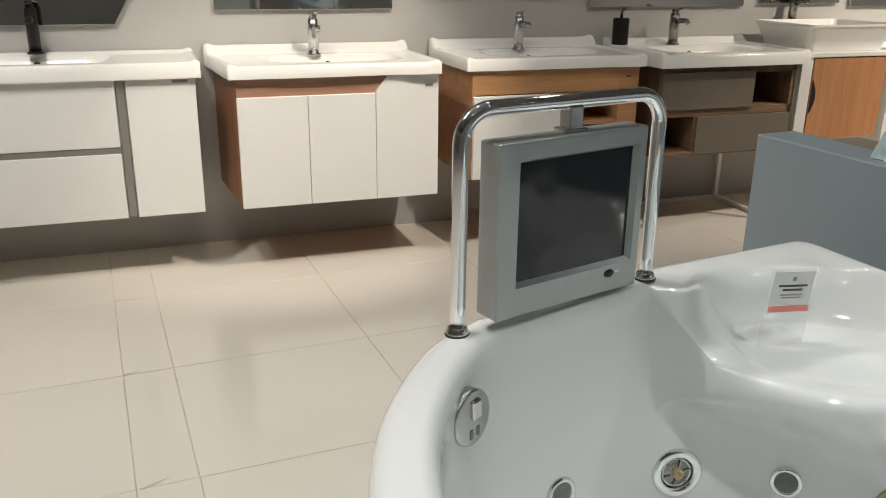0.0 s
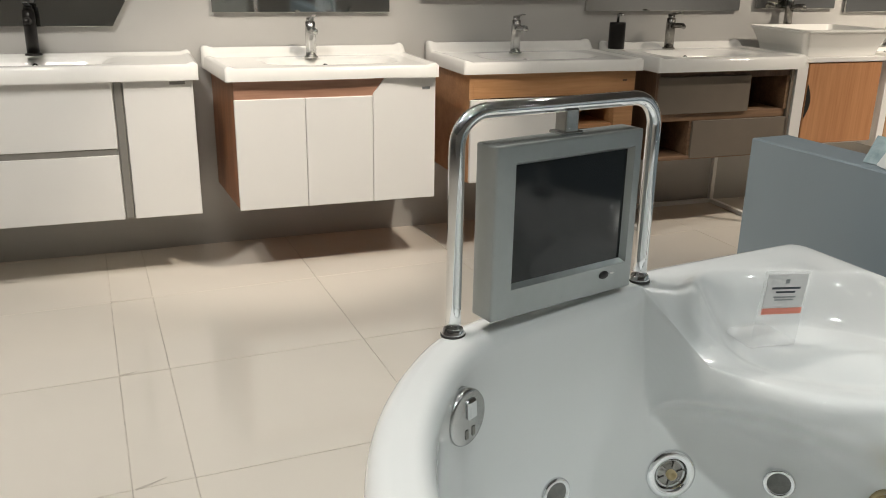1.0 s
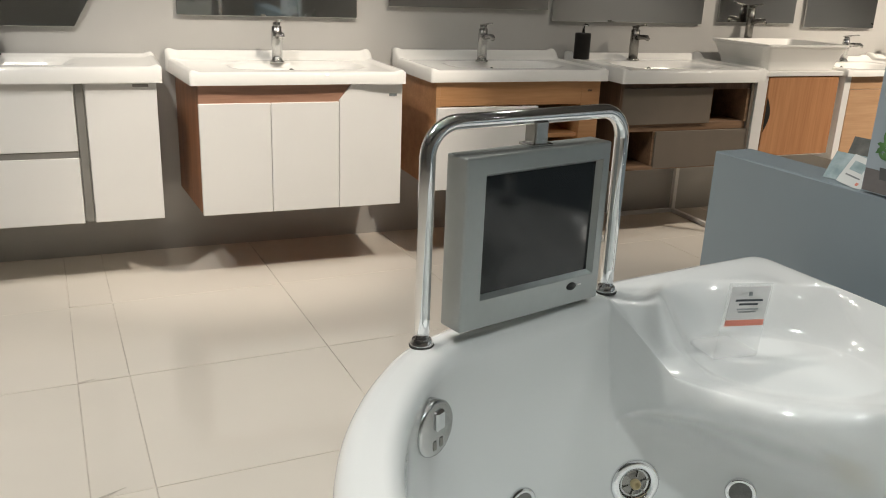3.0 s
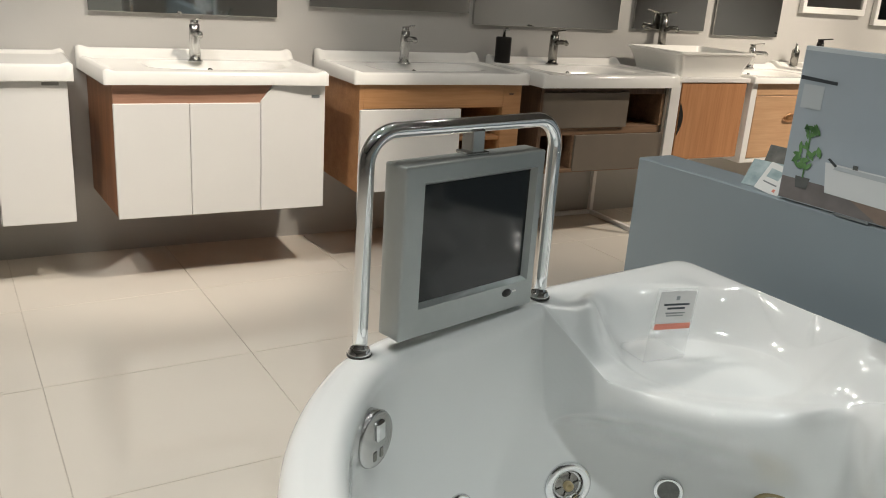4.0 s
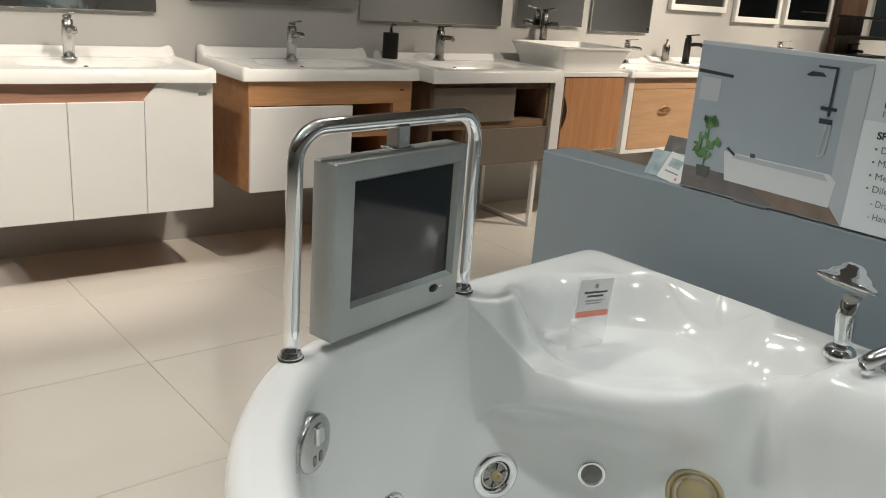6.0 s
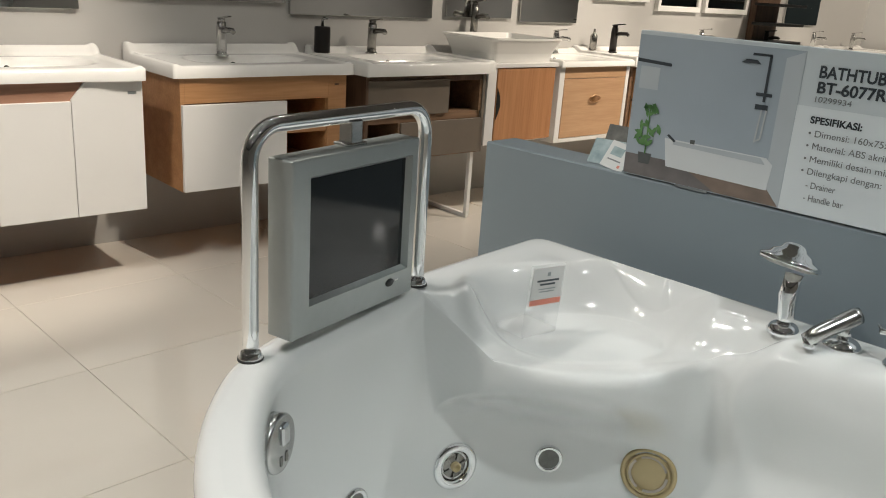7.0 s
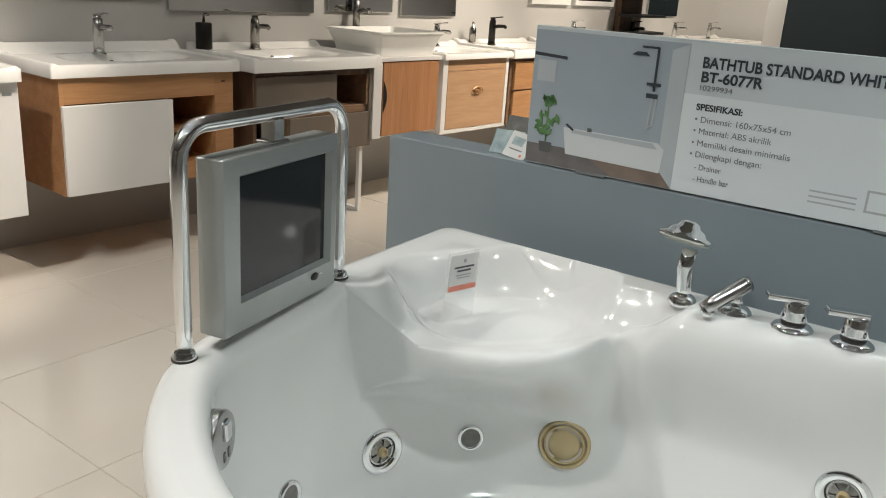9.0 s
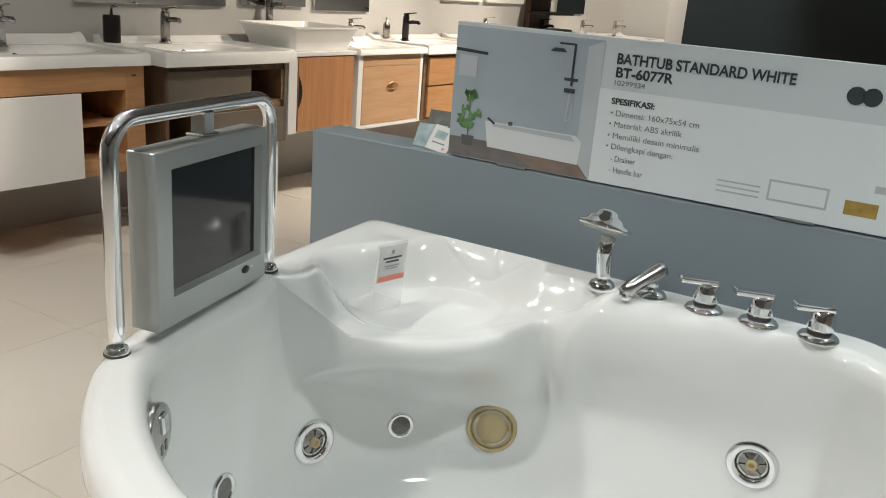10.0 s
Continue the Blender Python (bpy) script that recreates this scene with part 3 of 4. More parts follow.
for k, (w, z, h) in enumerate(((0.058, 0.104, 0.0035), (0.040, 0.097, 0.0035), (0.045, 0.089, 0.002), (0.038, 0.084, 0.002))):
    part("text_bar", box(0.046 - w / 2, 0.046 + w / 2, -0.0041, -0.0036, z, z + h, 0), INK if k < 2 else INKMID, up)
part("emblem", box(0.042, 0.050, -0.0041, -0.0036, 0.114, 0.121, 0), INKMID, up)

# ---- the low partition with the product board ----
pt = part("partition", box(0, 0.108, -3.2, 0, 0, 0.79, 0.003), PARTITION, None)
pt.matrix_basis = MP
tagged(pt, "low blue-grey laminate partition behind the tub", "partition", kind="structure")

MB = MP @ Matrix(((0, 0, -1, 0.0), (-1, 0, 0, 0.0), (0, 1, 0, 0), (0, 0, 0, 1)))   # board frame: x along, y up, z out
bd = thing("product_board", MB, "white printed product board with bathroom picture and specifications", "sign board")
B0, B1, BZ0, BZ1 = 0.390, 1.300, 0.794, 1.085
bo = part("board", box(B0, B1, BZ0, BZ1, -0.018, 0.0015, 0.001), SIGNGREY, bd)


def print_flat(name, outline, mat, layer, parent=None, label=""):
    bm = prism(outline, 0.0015 + 0.0004 * layer, 0.0017 + 0.0004 * layer)
    return part(name, bm, mat, parent or bd, label)


def rect(x0, x1, y0, y1):
    return [(x0, y0), (x1, y0), (x1, y1), (x0, y1)]


print_flat("spec_box", rect(0.728, B1 - 0.001, BZ0 + 0.001, 0.985), SIGNWHITE, 1, label="white printed field")
pic = print_flat("picture", rect(B0 + 0.001, 0.728, BZ0 + 0.001, BZ1 - 0.008), PRINTWALL, 1, label="printed picture of a bathroom")
print_flat("printed_side_wall", [(0.694, 0.826), (0.7275, 0.796), (0.7275, 1.076), (0.694, 1.062)], PRINTWALLB, 2)
print_flat("printed_floor", [(0.392, 0.796), (0.60, 0.796), (0.56, 0.822), (0.48, 0.838), (0.392, 0.838)], PRINTFLOOR, 2)
print_flat("printed_wood_floor", [(0.60, 0.796), (0.727, 0.796), (0.694, 0.832), (0.53, 0.830)], PRINTWOOD, 3)
print_flat("printed_tub", [(0.488, 0.826), (0.700, 0.822), (0.704, 0.870), (0.690, 0.881), (0.478, 0.882)], PRINTTUB, 4, label="printed white bathtub")
print_flat("printed_tub_inside", [(0.497, 0.872), (0.690, 0.868), (0.680, 0.879), (0.500, 0.879)], PRINTWALLB, 5)
print_flat("printed_spout", rect(0.534, 0.544, 0.880, 0.888), PRINTPOT, 5)
print_flat("printed_pillow", [(0.482, 0.888), (0.500, 0.876), (0.503, 0.880), (0.486, 0.891)], INK, 6)
print_flat("printed_pot", [(0.425, 0.822), (0.449, 0.822), (0.453, 0.844), (0.421, 0.844)], PRINTPOT, 4)
print_flat("printed_stem", rect(0.4355, 0.4385, 0.842, 0.935), PRINTLEAF, 5)
rng = random.Random(4)
for k in range(26):
    lz = 0.862 + 0.082 * rng.random()
    lx = 0.438 + rng.uniform(-1, 1) * (0.027 if lz < 0.915 else 0.012)
    la, ll = rng.uniform(0, math.pi), rng.uniform(0.007, 0.013)
    c, s = math.cos(la), math.sin(la)
    pts = [(-ll, 0), (-ll * 0.3, ll * 0.42), (ll * 0.5, ll * 0.34), (ll, 0), (ll * 0.4, -ll * 0.36), (-ll * 0.4, -ll * 0.34)]
    print_flat("printed_leaf", [(lx + c * u - s * v, lz + s * u + c * v) for u, v in pts], PRINTLEAF, 6 + (k % 5) * 0.3)
print_flat("printed_towel_bar", [(0.393, 1.024), (0.470, 1.021), (0.470, 1.027), (0.393, 1.031)], INK, 3)
print_flat("printed_towel", rect(0.402, 0.446, 0.972, 1.016), PRINTWALLB, 3)
print_flat("printed_shower_arm", rect(0.632, 0.668, 1.061, 1.065), INK, 5)
print_flat("printed_shower_rose", [(0.612, 1.046), (0.650, 1.046), (0.642, 1.053), (0.622, 1.053)], INK, 5)
print_flat("printed_shower_rail", rect(0.664, 0.669, 0.98, 1.064), INK, 5)
print_flat("printed_mixer", rect(0.650, 0.680, 0.990, 0.996), INK, 5.5)
print_flat("printed_mixer", rect(0.652, 0.676, 0.966, 0.975), INK, 5.5)
print_flat("printed_hose", [(0.660, 0.905), (0.663, 0.905), (0.667, 0.966), (0.664, 0.966)], INKPALE, 5)
print_flat("printed_hose", [(0.660, 0.905), (0.673, 0.912), (0.676, 0.966), (0.673, 0.966), (0.670, 0.914), (0.660, 0.908)], INKPALE, 5.2)
for k, (x0, x1) in enumerate(((1.179, 1.206), (1.204, 1.232), (1.240, 1.275))):
    print_flat("emblem", [(x + 0.5 * (x1 - x0) + (x0), z) for x, z in arc(0, 1.030, 0.016, 0, 340, 14)], INK, 2, label="dark emblem")
print_flat("drawing_frame", rect(1.079, 1.184, 0.822, 0.862), INKPALE, 2)
print_flat("drawing_inside", rect(1.083, 1.180, 0.826, 0.858), SIGNWHITE, 3)
print_flat("gold_patch", rect(1.212, 1.267, 0.822, 0.848), PRINTGOLD, 2, label="gold printed badge")
print_flat("grey_patch", rect(1.255, 1.285, 0.868, 0.881), INKPALE, 2)
for z in (0.842, 0.832, 0.822):
    print_flat("pale_bar", rect(0.985, 1.065, z, z + 0.003), INKPALE, 2)


def words(text, x, y, size, width, mat, bold=0.0):
    cu = bpy.data.curves.new("lettering", "FONT")
    cu.body, cu.size, cu.offset, cu.extrude = text, size, bold, 0.0002
    tmp = new("tmp", cu)
    bpy.context.view_layer.update()
    me = bpy.data.meshes.new_from_object(tmp)
    bpy.data.objects.remove(tmp)
    xs = [v.co.x for v in me.vertices]
    k = width / (max(xs) - min(xs))
    for v in me.vertices:
        v.co.x = (v.co.x - min(xs)) * k
    me.materials.append(mat)
    ob = new("lettering", me)
    ob.parent = bd
    ob.matrix_basis = Matrix.Translation((x, y, 0.0026))
    return ob


words("BATHTUB STANDARD WHITE", 0.756, 1.036, 0.0285, 0.335, INK, 0.0007)
words("BT-6077R", 0.757, 1.010, 0.0270, 0.115, INK, 0.0007)
words("10299934", 0.757, 0.994, 0.0140, 0.062, INKMID)
words("SPESIFIKASI:", 0.756, 0.957, 0.0170, 0.088, INK, 0.0005)
for text, z, w in (("\u2022 Dimensi: 160x75x54 cm", 0.934, 0.178), ("\u2022 Material: ABS akrilik", 0.912, 0.148), ("\u2022 Memiliki desain minimalis", 0.889, 0.185),
                   ("\u2022 Dilengkapi dengan:", 0.867, 0.137), ("- Drainer", 0.843, 0.052), ("- Handle bar", 0.820, 0.070)):
    words(text, 0.770 if text[0] == "-" else 0.757, z, 0.0165, w, INKMID)

# thin support strips under the board
for s in (0.515, 1.10):
    st = part("clip", box(s, s + 0.07, 0.7905, 0.7955, -0.012, 0.003, 0.0005), INKMID, bd, "dark flat clip")

# leaflets beside the board on the partition's top
lf = thing("leaflet", MP @ pose(0.060, -0.325, 0.7915, 0, 0, -86), "folded printed leaflets lying on the partition", "leaflet")
part("back_page", box(-0.045, 0.060, 0, 0.0012, 0, 0.085, 0), PAPERDARK, lf, "dark printed page", matrix=pose(0, 0.012, 0, -22, 0, 0))
part("front_page", box(-0.052, 0.020, 0, 0.0012, 0, 0.062, 0), PAPERBLUE, lf, "page with pale blue print", matrix=pose(0, -0.022, 0, -38, 0, 6))
lf2 = thing("leaflet", MP @ pose(0.022, -0.350, 0.7915, 0, 0, -92), "small white leaflet leaning beside the board", "leaflet")
part("page", box(-0.030, 0.028, 0, 0.0012, 0, 0.062, 0), PAPER, lf2, matrix=pose(0, -0.010, 0, -32, 8, 0))
part("print_block", box(-0.020, 0.010, -0.0006, -0.0001, 0.030, 0.050, 0), PAPERBLUE, lf2, "pale print", matrix=pose(0, -0.010, 0, -32, 8, 0))
part("print_bar", box(-0.020, 0.014, -0.0006, -0.0001, 0.018, 0.021, 0), INKMID, lf2, matrix=pose(0, -0.010, 0, -32, 8, 0))
part("print_dot", box(0.012, 0.018, -0.0006, -0.0001, 0.006, 0.012, 0), ORANGE, lf2, "small red mark", matrix=pose(0, -0.010, 0, -32, 8, 0))

# ---- the vanities along the wall ----


def vanity(x, y, label, group="vanity units on the wall"):
    return thing("vanity_unit", MW @ pose(x, y, 0), label, "vanity unit", group)


def slab_basin(x, y, w, depth, z, label, th=0.045, flare=0.0, bowl=(0.5, 0.42, 0.62, 0.50), wave=0.0, back=0.03, deep=0.09, square=3.0, mat=CERAMIC, steps=True):
    """A ceramic basin top with a sunk bowl, a raised back ledge and a softly waved front."""
    t = thing("washbasin", MW @ pose(x, y, z), label, "washbasin", "washbasins")
    nx, ny = 56, 36
    bm = bmesh.new()
    cx, cy, bw, bh = bowl[0] * w, bowl[1] * depth, bowl[2] * w / 2, bowl[3] * depth / 2

    def soft(v):
        v = max(0.0, min(1.0, v))
        return v * v * (3 - 2 * v)

    grid = []
    for j in range(ny + 1):
        row = []
        for i in range(nx + 1):
            u, v = i / nx, j / ny
            u, v = soft(u) * 0.35 + u * 0.65, soft(v) * 0.35 + v * 0.65
            px = u * w
            front = -wave * (soft((u - 0.12) / 0.16) * (1 - soft((u - 0.30) / 0.5)) * 0.25 + soft((u - 0.74) / 0.2)) if wave else 0.0
            py = front * (1 - v) + v * depth
            e = (abs((px - cx) / bw) ** square + abs((py - cy) / bh) ** square) ** (1 / square)
            dip = deep * (1 - soft((e - 0.62) / 0.38))
            rise = back * soft((py - depth + 0.075) / 0.05) * (1 - 0.0 * u)
            edge = min(px, w - px, max(py - front, 0), depth - py + 0.01)
            rnd = 0.008 * (1 - soft(edge / 0.012))
            lipside = 0.008 * (1 - soft((min(px, w - px) - 0.012) / 0.03))
            row.append(bm.verts.new((px - flare * v * (1 - u) ** 3, py, th - dip + rise + lipside - rnd)))
        grid.append(row)
    for j in range(ny):
        for i in range(nx):
            bm.faces.new((grid[j][i], grid[j][i + 1], grid[j + 1][i + 1], grid[j + 1][i]))
    rim = [grid[0][i] for i in range(nx + 1)] + [grid[j][nx] for j in range(1, ny + 1)] + [grid[ny][i] for i in range(nx - 1, -1, -1)] + [grid[j][0] for j in range(ny - 1, 0, -1)]
    low = [bm.verts.new((v.co.x, v.co.y, 0.0)) for v in rim]
    for i in range(len(rim)):
        j = (i + 1) % len(rim)
        bm.faces.new((rim[j], rim[i], low[i], low[j]))
    part("basin", bm, mat, t, smooth=True)
    part("overflow_ring", lathe([(0.006, -0.001), (0.011, -0.001), (0.011, 0.003), (0.006, 0.003)], 20), CHROME, t, "chrome overflow ring", True,
         turn_to((cx, cy + bh * 0.79, th - deep * 0.42), (0, -0.9, 0.5)))
    return t


def mixer(x, y, z, mat, label, height=0.12, tall=False, r=0.019):
    t = thing("basin_mixer", MW @ pose(x, y, z), label, "basin tap", "basin taps")
    part("foot", lathe([(0, 0), (r * 1.35, 0), (r * 1.35, 0.005), (r * 1.05, 0.009), (0, 0.009)], 24), mat, t, smooth=True)
    part("body", lathe([(0, 0.006), (r, 0.006), (r * 0.98, height * 0.8), (r * 0.9, height), (0, height + 0.003)], 24), mat, t, smooth=True)
    part("spout", tube([(0, 0.004, height * 0.72), (0, -0.05, height * 0.79), (0, -0.095, height * 0.80), (0, -0.105, height * 0.74)], [0.012, 0.0115, 0.011, 0.010], 16), mat, t, smooth=True)
    part("lever", box(-0.009, 0.009, -0.075, 0.018, 0, 0.007, 0.002, seg=2), mat, t, matrix=pose(0, 0, height + 0.012, -8, 0, 0))
    part("lever_stem", tube([(0, 0, height - 0.004), (0, 0, height + 0.014)], r * 0.7, 16), mat, t, smooth=True)
    return t


def plain_mirror(x0, x1, z0, z1, label, frame=None, y=2.93):
    t = thing("wall_mirror", MW @ pose(x0, y, z0), label, "mirror", "wall mirrors")
    w, h = x1 - x0, z1 - z0
    part("glass", box(0, w, -0.02, -0.004, 0, h, 0.001), MIRROR, t, "silvered glass")
    part("backing", box(0.03, w - 0.03, -0.004, 0, 0.03, h - 0.03, 0), BLACK, t, "dark backing")
    if frame is not None:
        for nm, b in (("frame_rail", (-0.03, w + 0.03, -0.03, 0, -0.035, 0.0)), ("frame_rail", (-0.03, w + 0.03, -0.03, 0, h, h + 0.035)),
                      ("frame_stile", (-0.03, 0, -0.03, 0, 0, h)), ("frame_stile", (w, w + 0.03, -0.03, 0, 0, h))):
            part(nm, box(*b, 0.002), frame, t)
    return t


D = 0.47   # depth of the units in front of the wall

# white unit with drawers and a tall door
v = vanity(-0.80, 2.55, "white wall-hung vanity with two drawers and grey grip strips")
part("body", open_box(0.004, 0.976, 0.02, 0.378, 0.246, 0.742), WHITE, v)
part("grip_strip", box(0.01, 0.71, 0.004, 0.022, 0.483, 0.505, 0.001), GREYTRIM, v, "grey aluminium grip strip")
part("grip_strip", box(0.716, 0.744, 0.006, 0.022, 0.246, 0.742, 0.001), GREYTRIM, v, "grey aluminium grip strip")
part("drawer_front", box(0.0, 0.712, 0, 0.019, 0.506, 0.743, 0.002), WHITE, v)
part("drawer_front", box(0.0, 0.712, 0, 0.019, 0.243, 0.482, 0.002), WHITE, v)
_d = part("door", box(0.748, 0.985, 0, 0.019, 0.243, 0.743, 0.002), WHITE, v)
part("badge", box(0.905, 0.958, -0.0015, 0.0005, 0.727, 0.738, 0), GREYTRIM, _d, "small grey badge")
slab_basin(-0.82, 2.53, 1.025, 0.395, 0.7435, "white ceramic basin top with a long square bowl", 0.055, 0.0, (0.46, 0.50, 0.52, 0.66), 0.0, 0.010, 0.07, 8.0)
mixer(-0.348, 2.83, 0.81, BLACKTAP, "matt black basin mixer with rectangular spout", 0.16, r=0.022)

# white unit with three doors and red-brown carcass
v = vanity(0.316, 2.4615, "wall-hung vanity with three white doors and red-brown wooden carcass")
_bm = open_box(0.0, 0.760, 0.022, D - 0.003, 0.268, 0.741)
for q in _bm.verts:
    if q.co.x < 0.1:
        q.co.x -= 0.035 * (q.co.y - 0.022) / (D - 0.025)
part("body", _bm, WOODRED, v, "red-brown wooden carcass with a flared side")
part("top_rail", box(0.001, 0.759, 0.010, 0.022, 0.660, 0.741, 0.001), WOODREDLIT, v, "wooden rail in a lighter, lit tone of the carcass")
for x0, x1 in ((0.0, 0.2545), (0.2565, 0.511)):
    part("door", box(x0, x1, 0, 0.02, 0.266, 0.676, 0.002), WHITE, v)
_d = part("door", prism([(0.513, 0.266), (0.761, 0.266), (0.761, 0.740), (0.560, 0.740), (0.513, 0.682)], -0.02, 0.0, 0.0015), WHITE, v, "white door with a slanted corner", matrix=Matrix(((1, 0, 0, 0), (0, 0, -1, 0), (0, 1, 0, 0), (0, 0, 0, 1))))
part("badge", box(0.707, 0.738, 0.694, 0.704, 0.0, 0.0012, 0), INKMID, _d, "small dark badge")
slab_basin(0.290, 2.447, 0.790, 0.480, 0.7425, "white ceramic basin top with waved front", 0.045, 0.045, (0.54, 0.46, 0.66, 0.58), 0.014, 0.034, 0.085, 3.2)
mixer(0.665, 2.80, 0.785, STEEL, "brushed steel basin mixer with single lever", 0.14, r=0.021)

# orange oak unit with a white drawer and open niches
v = vanity(1.217, 2.4615, "orange oak wall-hung vanity with white drawer and open shelves")
part("side_panel", box(0, 0.018, 0, D - 0.003, 0.312, 0.7435, 0.001), WOODORANGE, v)
part("side_panel", box(0.655, 0.745, 0, 0.02, 0.312, 0.7435, 0.001), WOODORANGE, v)
part("side_panel", box(0.727, 0.745, 0.02, D - 0.003, 0.312, 0.7435, 0.001), WOODORANGE, v)
part("niche_wall", box(0.655, 0.671, 0.02, D - 0.02, 0.382, 0.649, 0), WOODORANGE, v)
part("niche_top", box(0.450, 0.671, 0.02, D - 0.02, 0.649, 0.661, 0), WOODORANGE, v)
part("top_rail", box(0.018, 0.655, 0, 0.02, 0.649, 0.7435, 0.001), WOODORANGE, v)
part("bottom_panel", box(0.018, 0.655, 0.004, D - 0.003, 0.312, 0.382, 0.001), WOODORANGE, v)
part("divider", box(0.432, 0.450, 0.02, D - 0.003, 0.382, 0.649, 0.001), WOODORANGE, v)
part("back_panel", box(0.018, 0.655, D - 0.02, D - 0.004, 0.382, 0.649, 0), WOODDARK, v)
part("shelf", box(0.450, 0.655, 0.012, D - 0.02, 0.508, 0.524, 0.001), WOODORANGE, v)
part("drawer_front", box(0.002, 0.447, -0.018, 0.0, 0.314, 0.646, 0.002), WHITE, v, "white lacquered drawer front")
part("badge", box(0.685, 0.705, -0.001, 0.0005, 0.700, 0.708, 0), WOODDARK, v, "small dark badge")
slab_basin(1.190, 2.447, 0.788, 0.480, 0.745, "white ceramic basin top with waved front", 0.045, 0.0, (0.52, 0.46, 0.66, 0.58), 0.014, 0.038, 0.085, 3.2)
mixer(1.560, 2.80, 0.787, STEEL, "brushed steel basin mixer with single lever", 0.14, r=0.021)

# taupe unit on a white metal frame
v = vanity(2.066, 2.4615, "taupe vanity with wooden niches on a white metal frame")
part("side_panel", box(0, 0.018, 0.0, D - 0.003, 0.345, 0.733, 0.001), WOODDARK, v, "dark walnut side panel")
part("side_panel", box(0.706, 0.724, 0.0, D - 0.003, 0.345, 0.733, 0.001), TAUPE, v)
part("top_rail", box(0.018, 0.706, 0.012, 0.028, 0.700, 0.733, 0.001), WOODDARK, v)
part("niche_top", box(0.500, 0.706, 0.028, D - 0.16, 0.697, 0.703, 0), WOODMID, v)
part("middle_rail", box(0.018, 0.706, 0.014, D - 0.003, 0.516, 0.552, 0.001), WOODMID, v)
part("bottom_panel", box(0.018, 0.706, 0.004, D - 0.003, 0.345, 0.362, 0.001), WOODMID, v)
part("divider", box(0.484, 0.500, 0.012, D - 0.003, 0.552, 0.700, 0.001), WOODMID, v)
part("divider", box(0.198, 0.214, 0.012, D - 0.003, 0.362, 0.516, 0.001), WOODMID, v)
part("back_panel", box(0.018, 0.706, D - 0.16, D - 0.15, 0.362, 0.700, 0), WOODDARK, v)
part("niche_wall", box(0.690, 0.706, 0.006, D - 0.16, 0.552, 0.700, 0), WOODMID, v)
part("drawer_front", box(0.010, 0.490, 0, 0.012, 0.550, 0.709, 0.0015), TAUPE, v)
part("drawer_front", box(0.208, 0.716, 0, 0.012, 0.350, 0.516, 0.0015), TAUPE, v)
for lx in (0.03, 0.672):
    for ly in (0.02, D - 0.05):
        part("leg", box(lx, lx + 0.022, ly, ly + 0.022, 0.0, 0.346, 0.001), WHITE, v, "white metal leg")
    part("foot_rail", box(lx, lx + 0.022, 0.042, D - 0.05, 0.0, 0.020, 0.001), WHITE, v)
part("frame_rail", box(0.052, 0.672, D - 0.05, D - 0.03, 0.0, 0.020, 0.001), WHITE, v)
slab_basin(2.045, 2.42, 0.765, 0.507, 0.734, "white ceramic basin top with flat front edge", 0.055, 0.0, (0.48, 0.45, 0.66, 0.58), 0.0, 0.028, 0.08, 5.0)
mixer(2.362, 2.83, 0.79, DARKSTEEL, "dark nickel basin mixer with single lever", 0.14, r=0.022)
sd = thing("soap_dispenser", MW @ pose(2.085, 2.84, 0.795), "matt black cylindrical soap dispenser with chrome pump", "soap dispenser")
part("bottle", lathe([(0, 0), (0.036, 0), (0.037, 0.004), (0.037, 0.112), (0.034, 0.117), (0, 0.118)], 28), BLACKTAP, sd, smooth=True)
part("pump", tube([(0, 0, 0.116), (0, 0, 0.150), (0, -0.012, 0.154), (0, -0.04, 0.152)], [0.007, 0.006, 0.006, 0.004], 12), STEEL, sd, "chrome pump", True)

# white cabinet with teak door under a vessel basin
v = vanity(2.803, 2.4615, "white vanity cabinet with teak door and cut-out grip")
part("body", box(0, 0.49, 0.02, D - 0.003, 0.372, 0.755, 0.001), WHITE, v, "white carcass")
part("stile", box(0, 0.060, 0, 0.02, 0.372, 0.755, 0.001), WHITE, v)
_d = part("door", box(0.063, 0.486, -0.004, 0.018, 0.382, 0.752, 0.002), WOODTEAK, v, "teak veneer door")
# the door isn't cut: a black crescent plate paints the grip hollow's shade
_hb = prism([(0.066, 0.500)] + [(0.066 + 0.026 * math.sin(math.pi * k / 12), 0.500 + 0.16 * k / 12) for k in range(1, 12)] + [(0.066, 0.660)], 0, 0.003)
part("grip", _hb, BLACK, _d, "black crescent for the shade in the cut-out grip", matrix=Matrix(((1, 0, 0, 0), (0, 0, -1, -0.0035), (0, 1, 0, 0), (0, 0, 0, 1))))
part("top_panel", box(-0.004, 0.500, -0.01, D - 0.003, 0.756, 0.776, 0.002), WHITE, v, "white worktop")


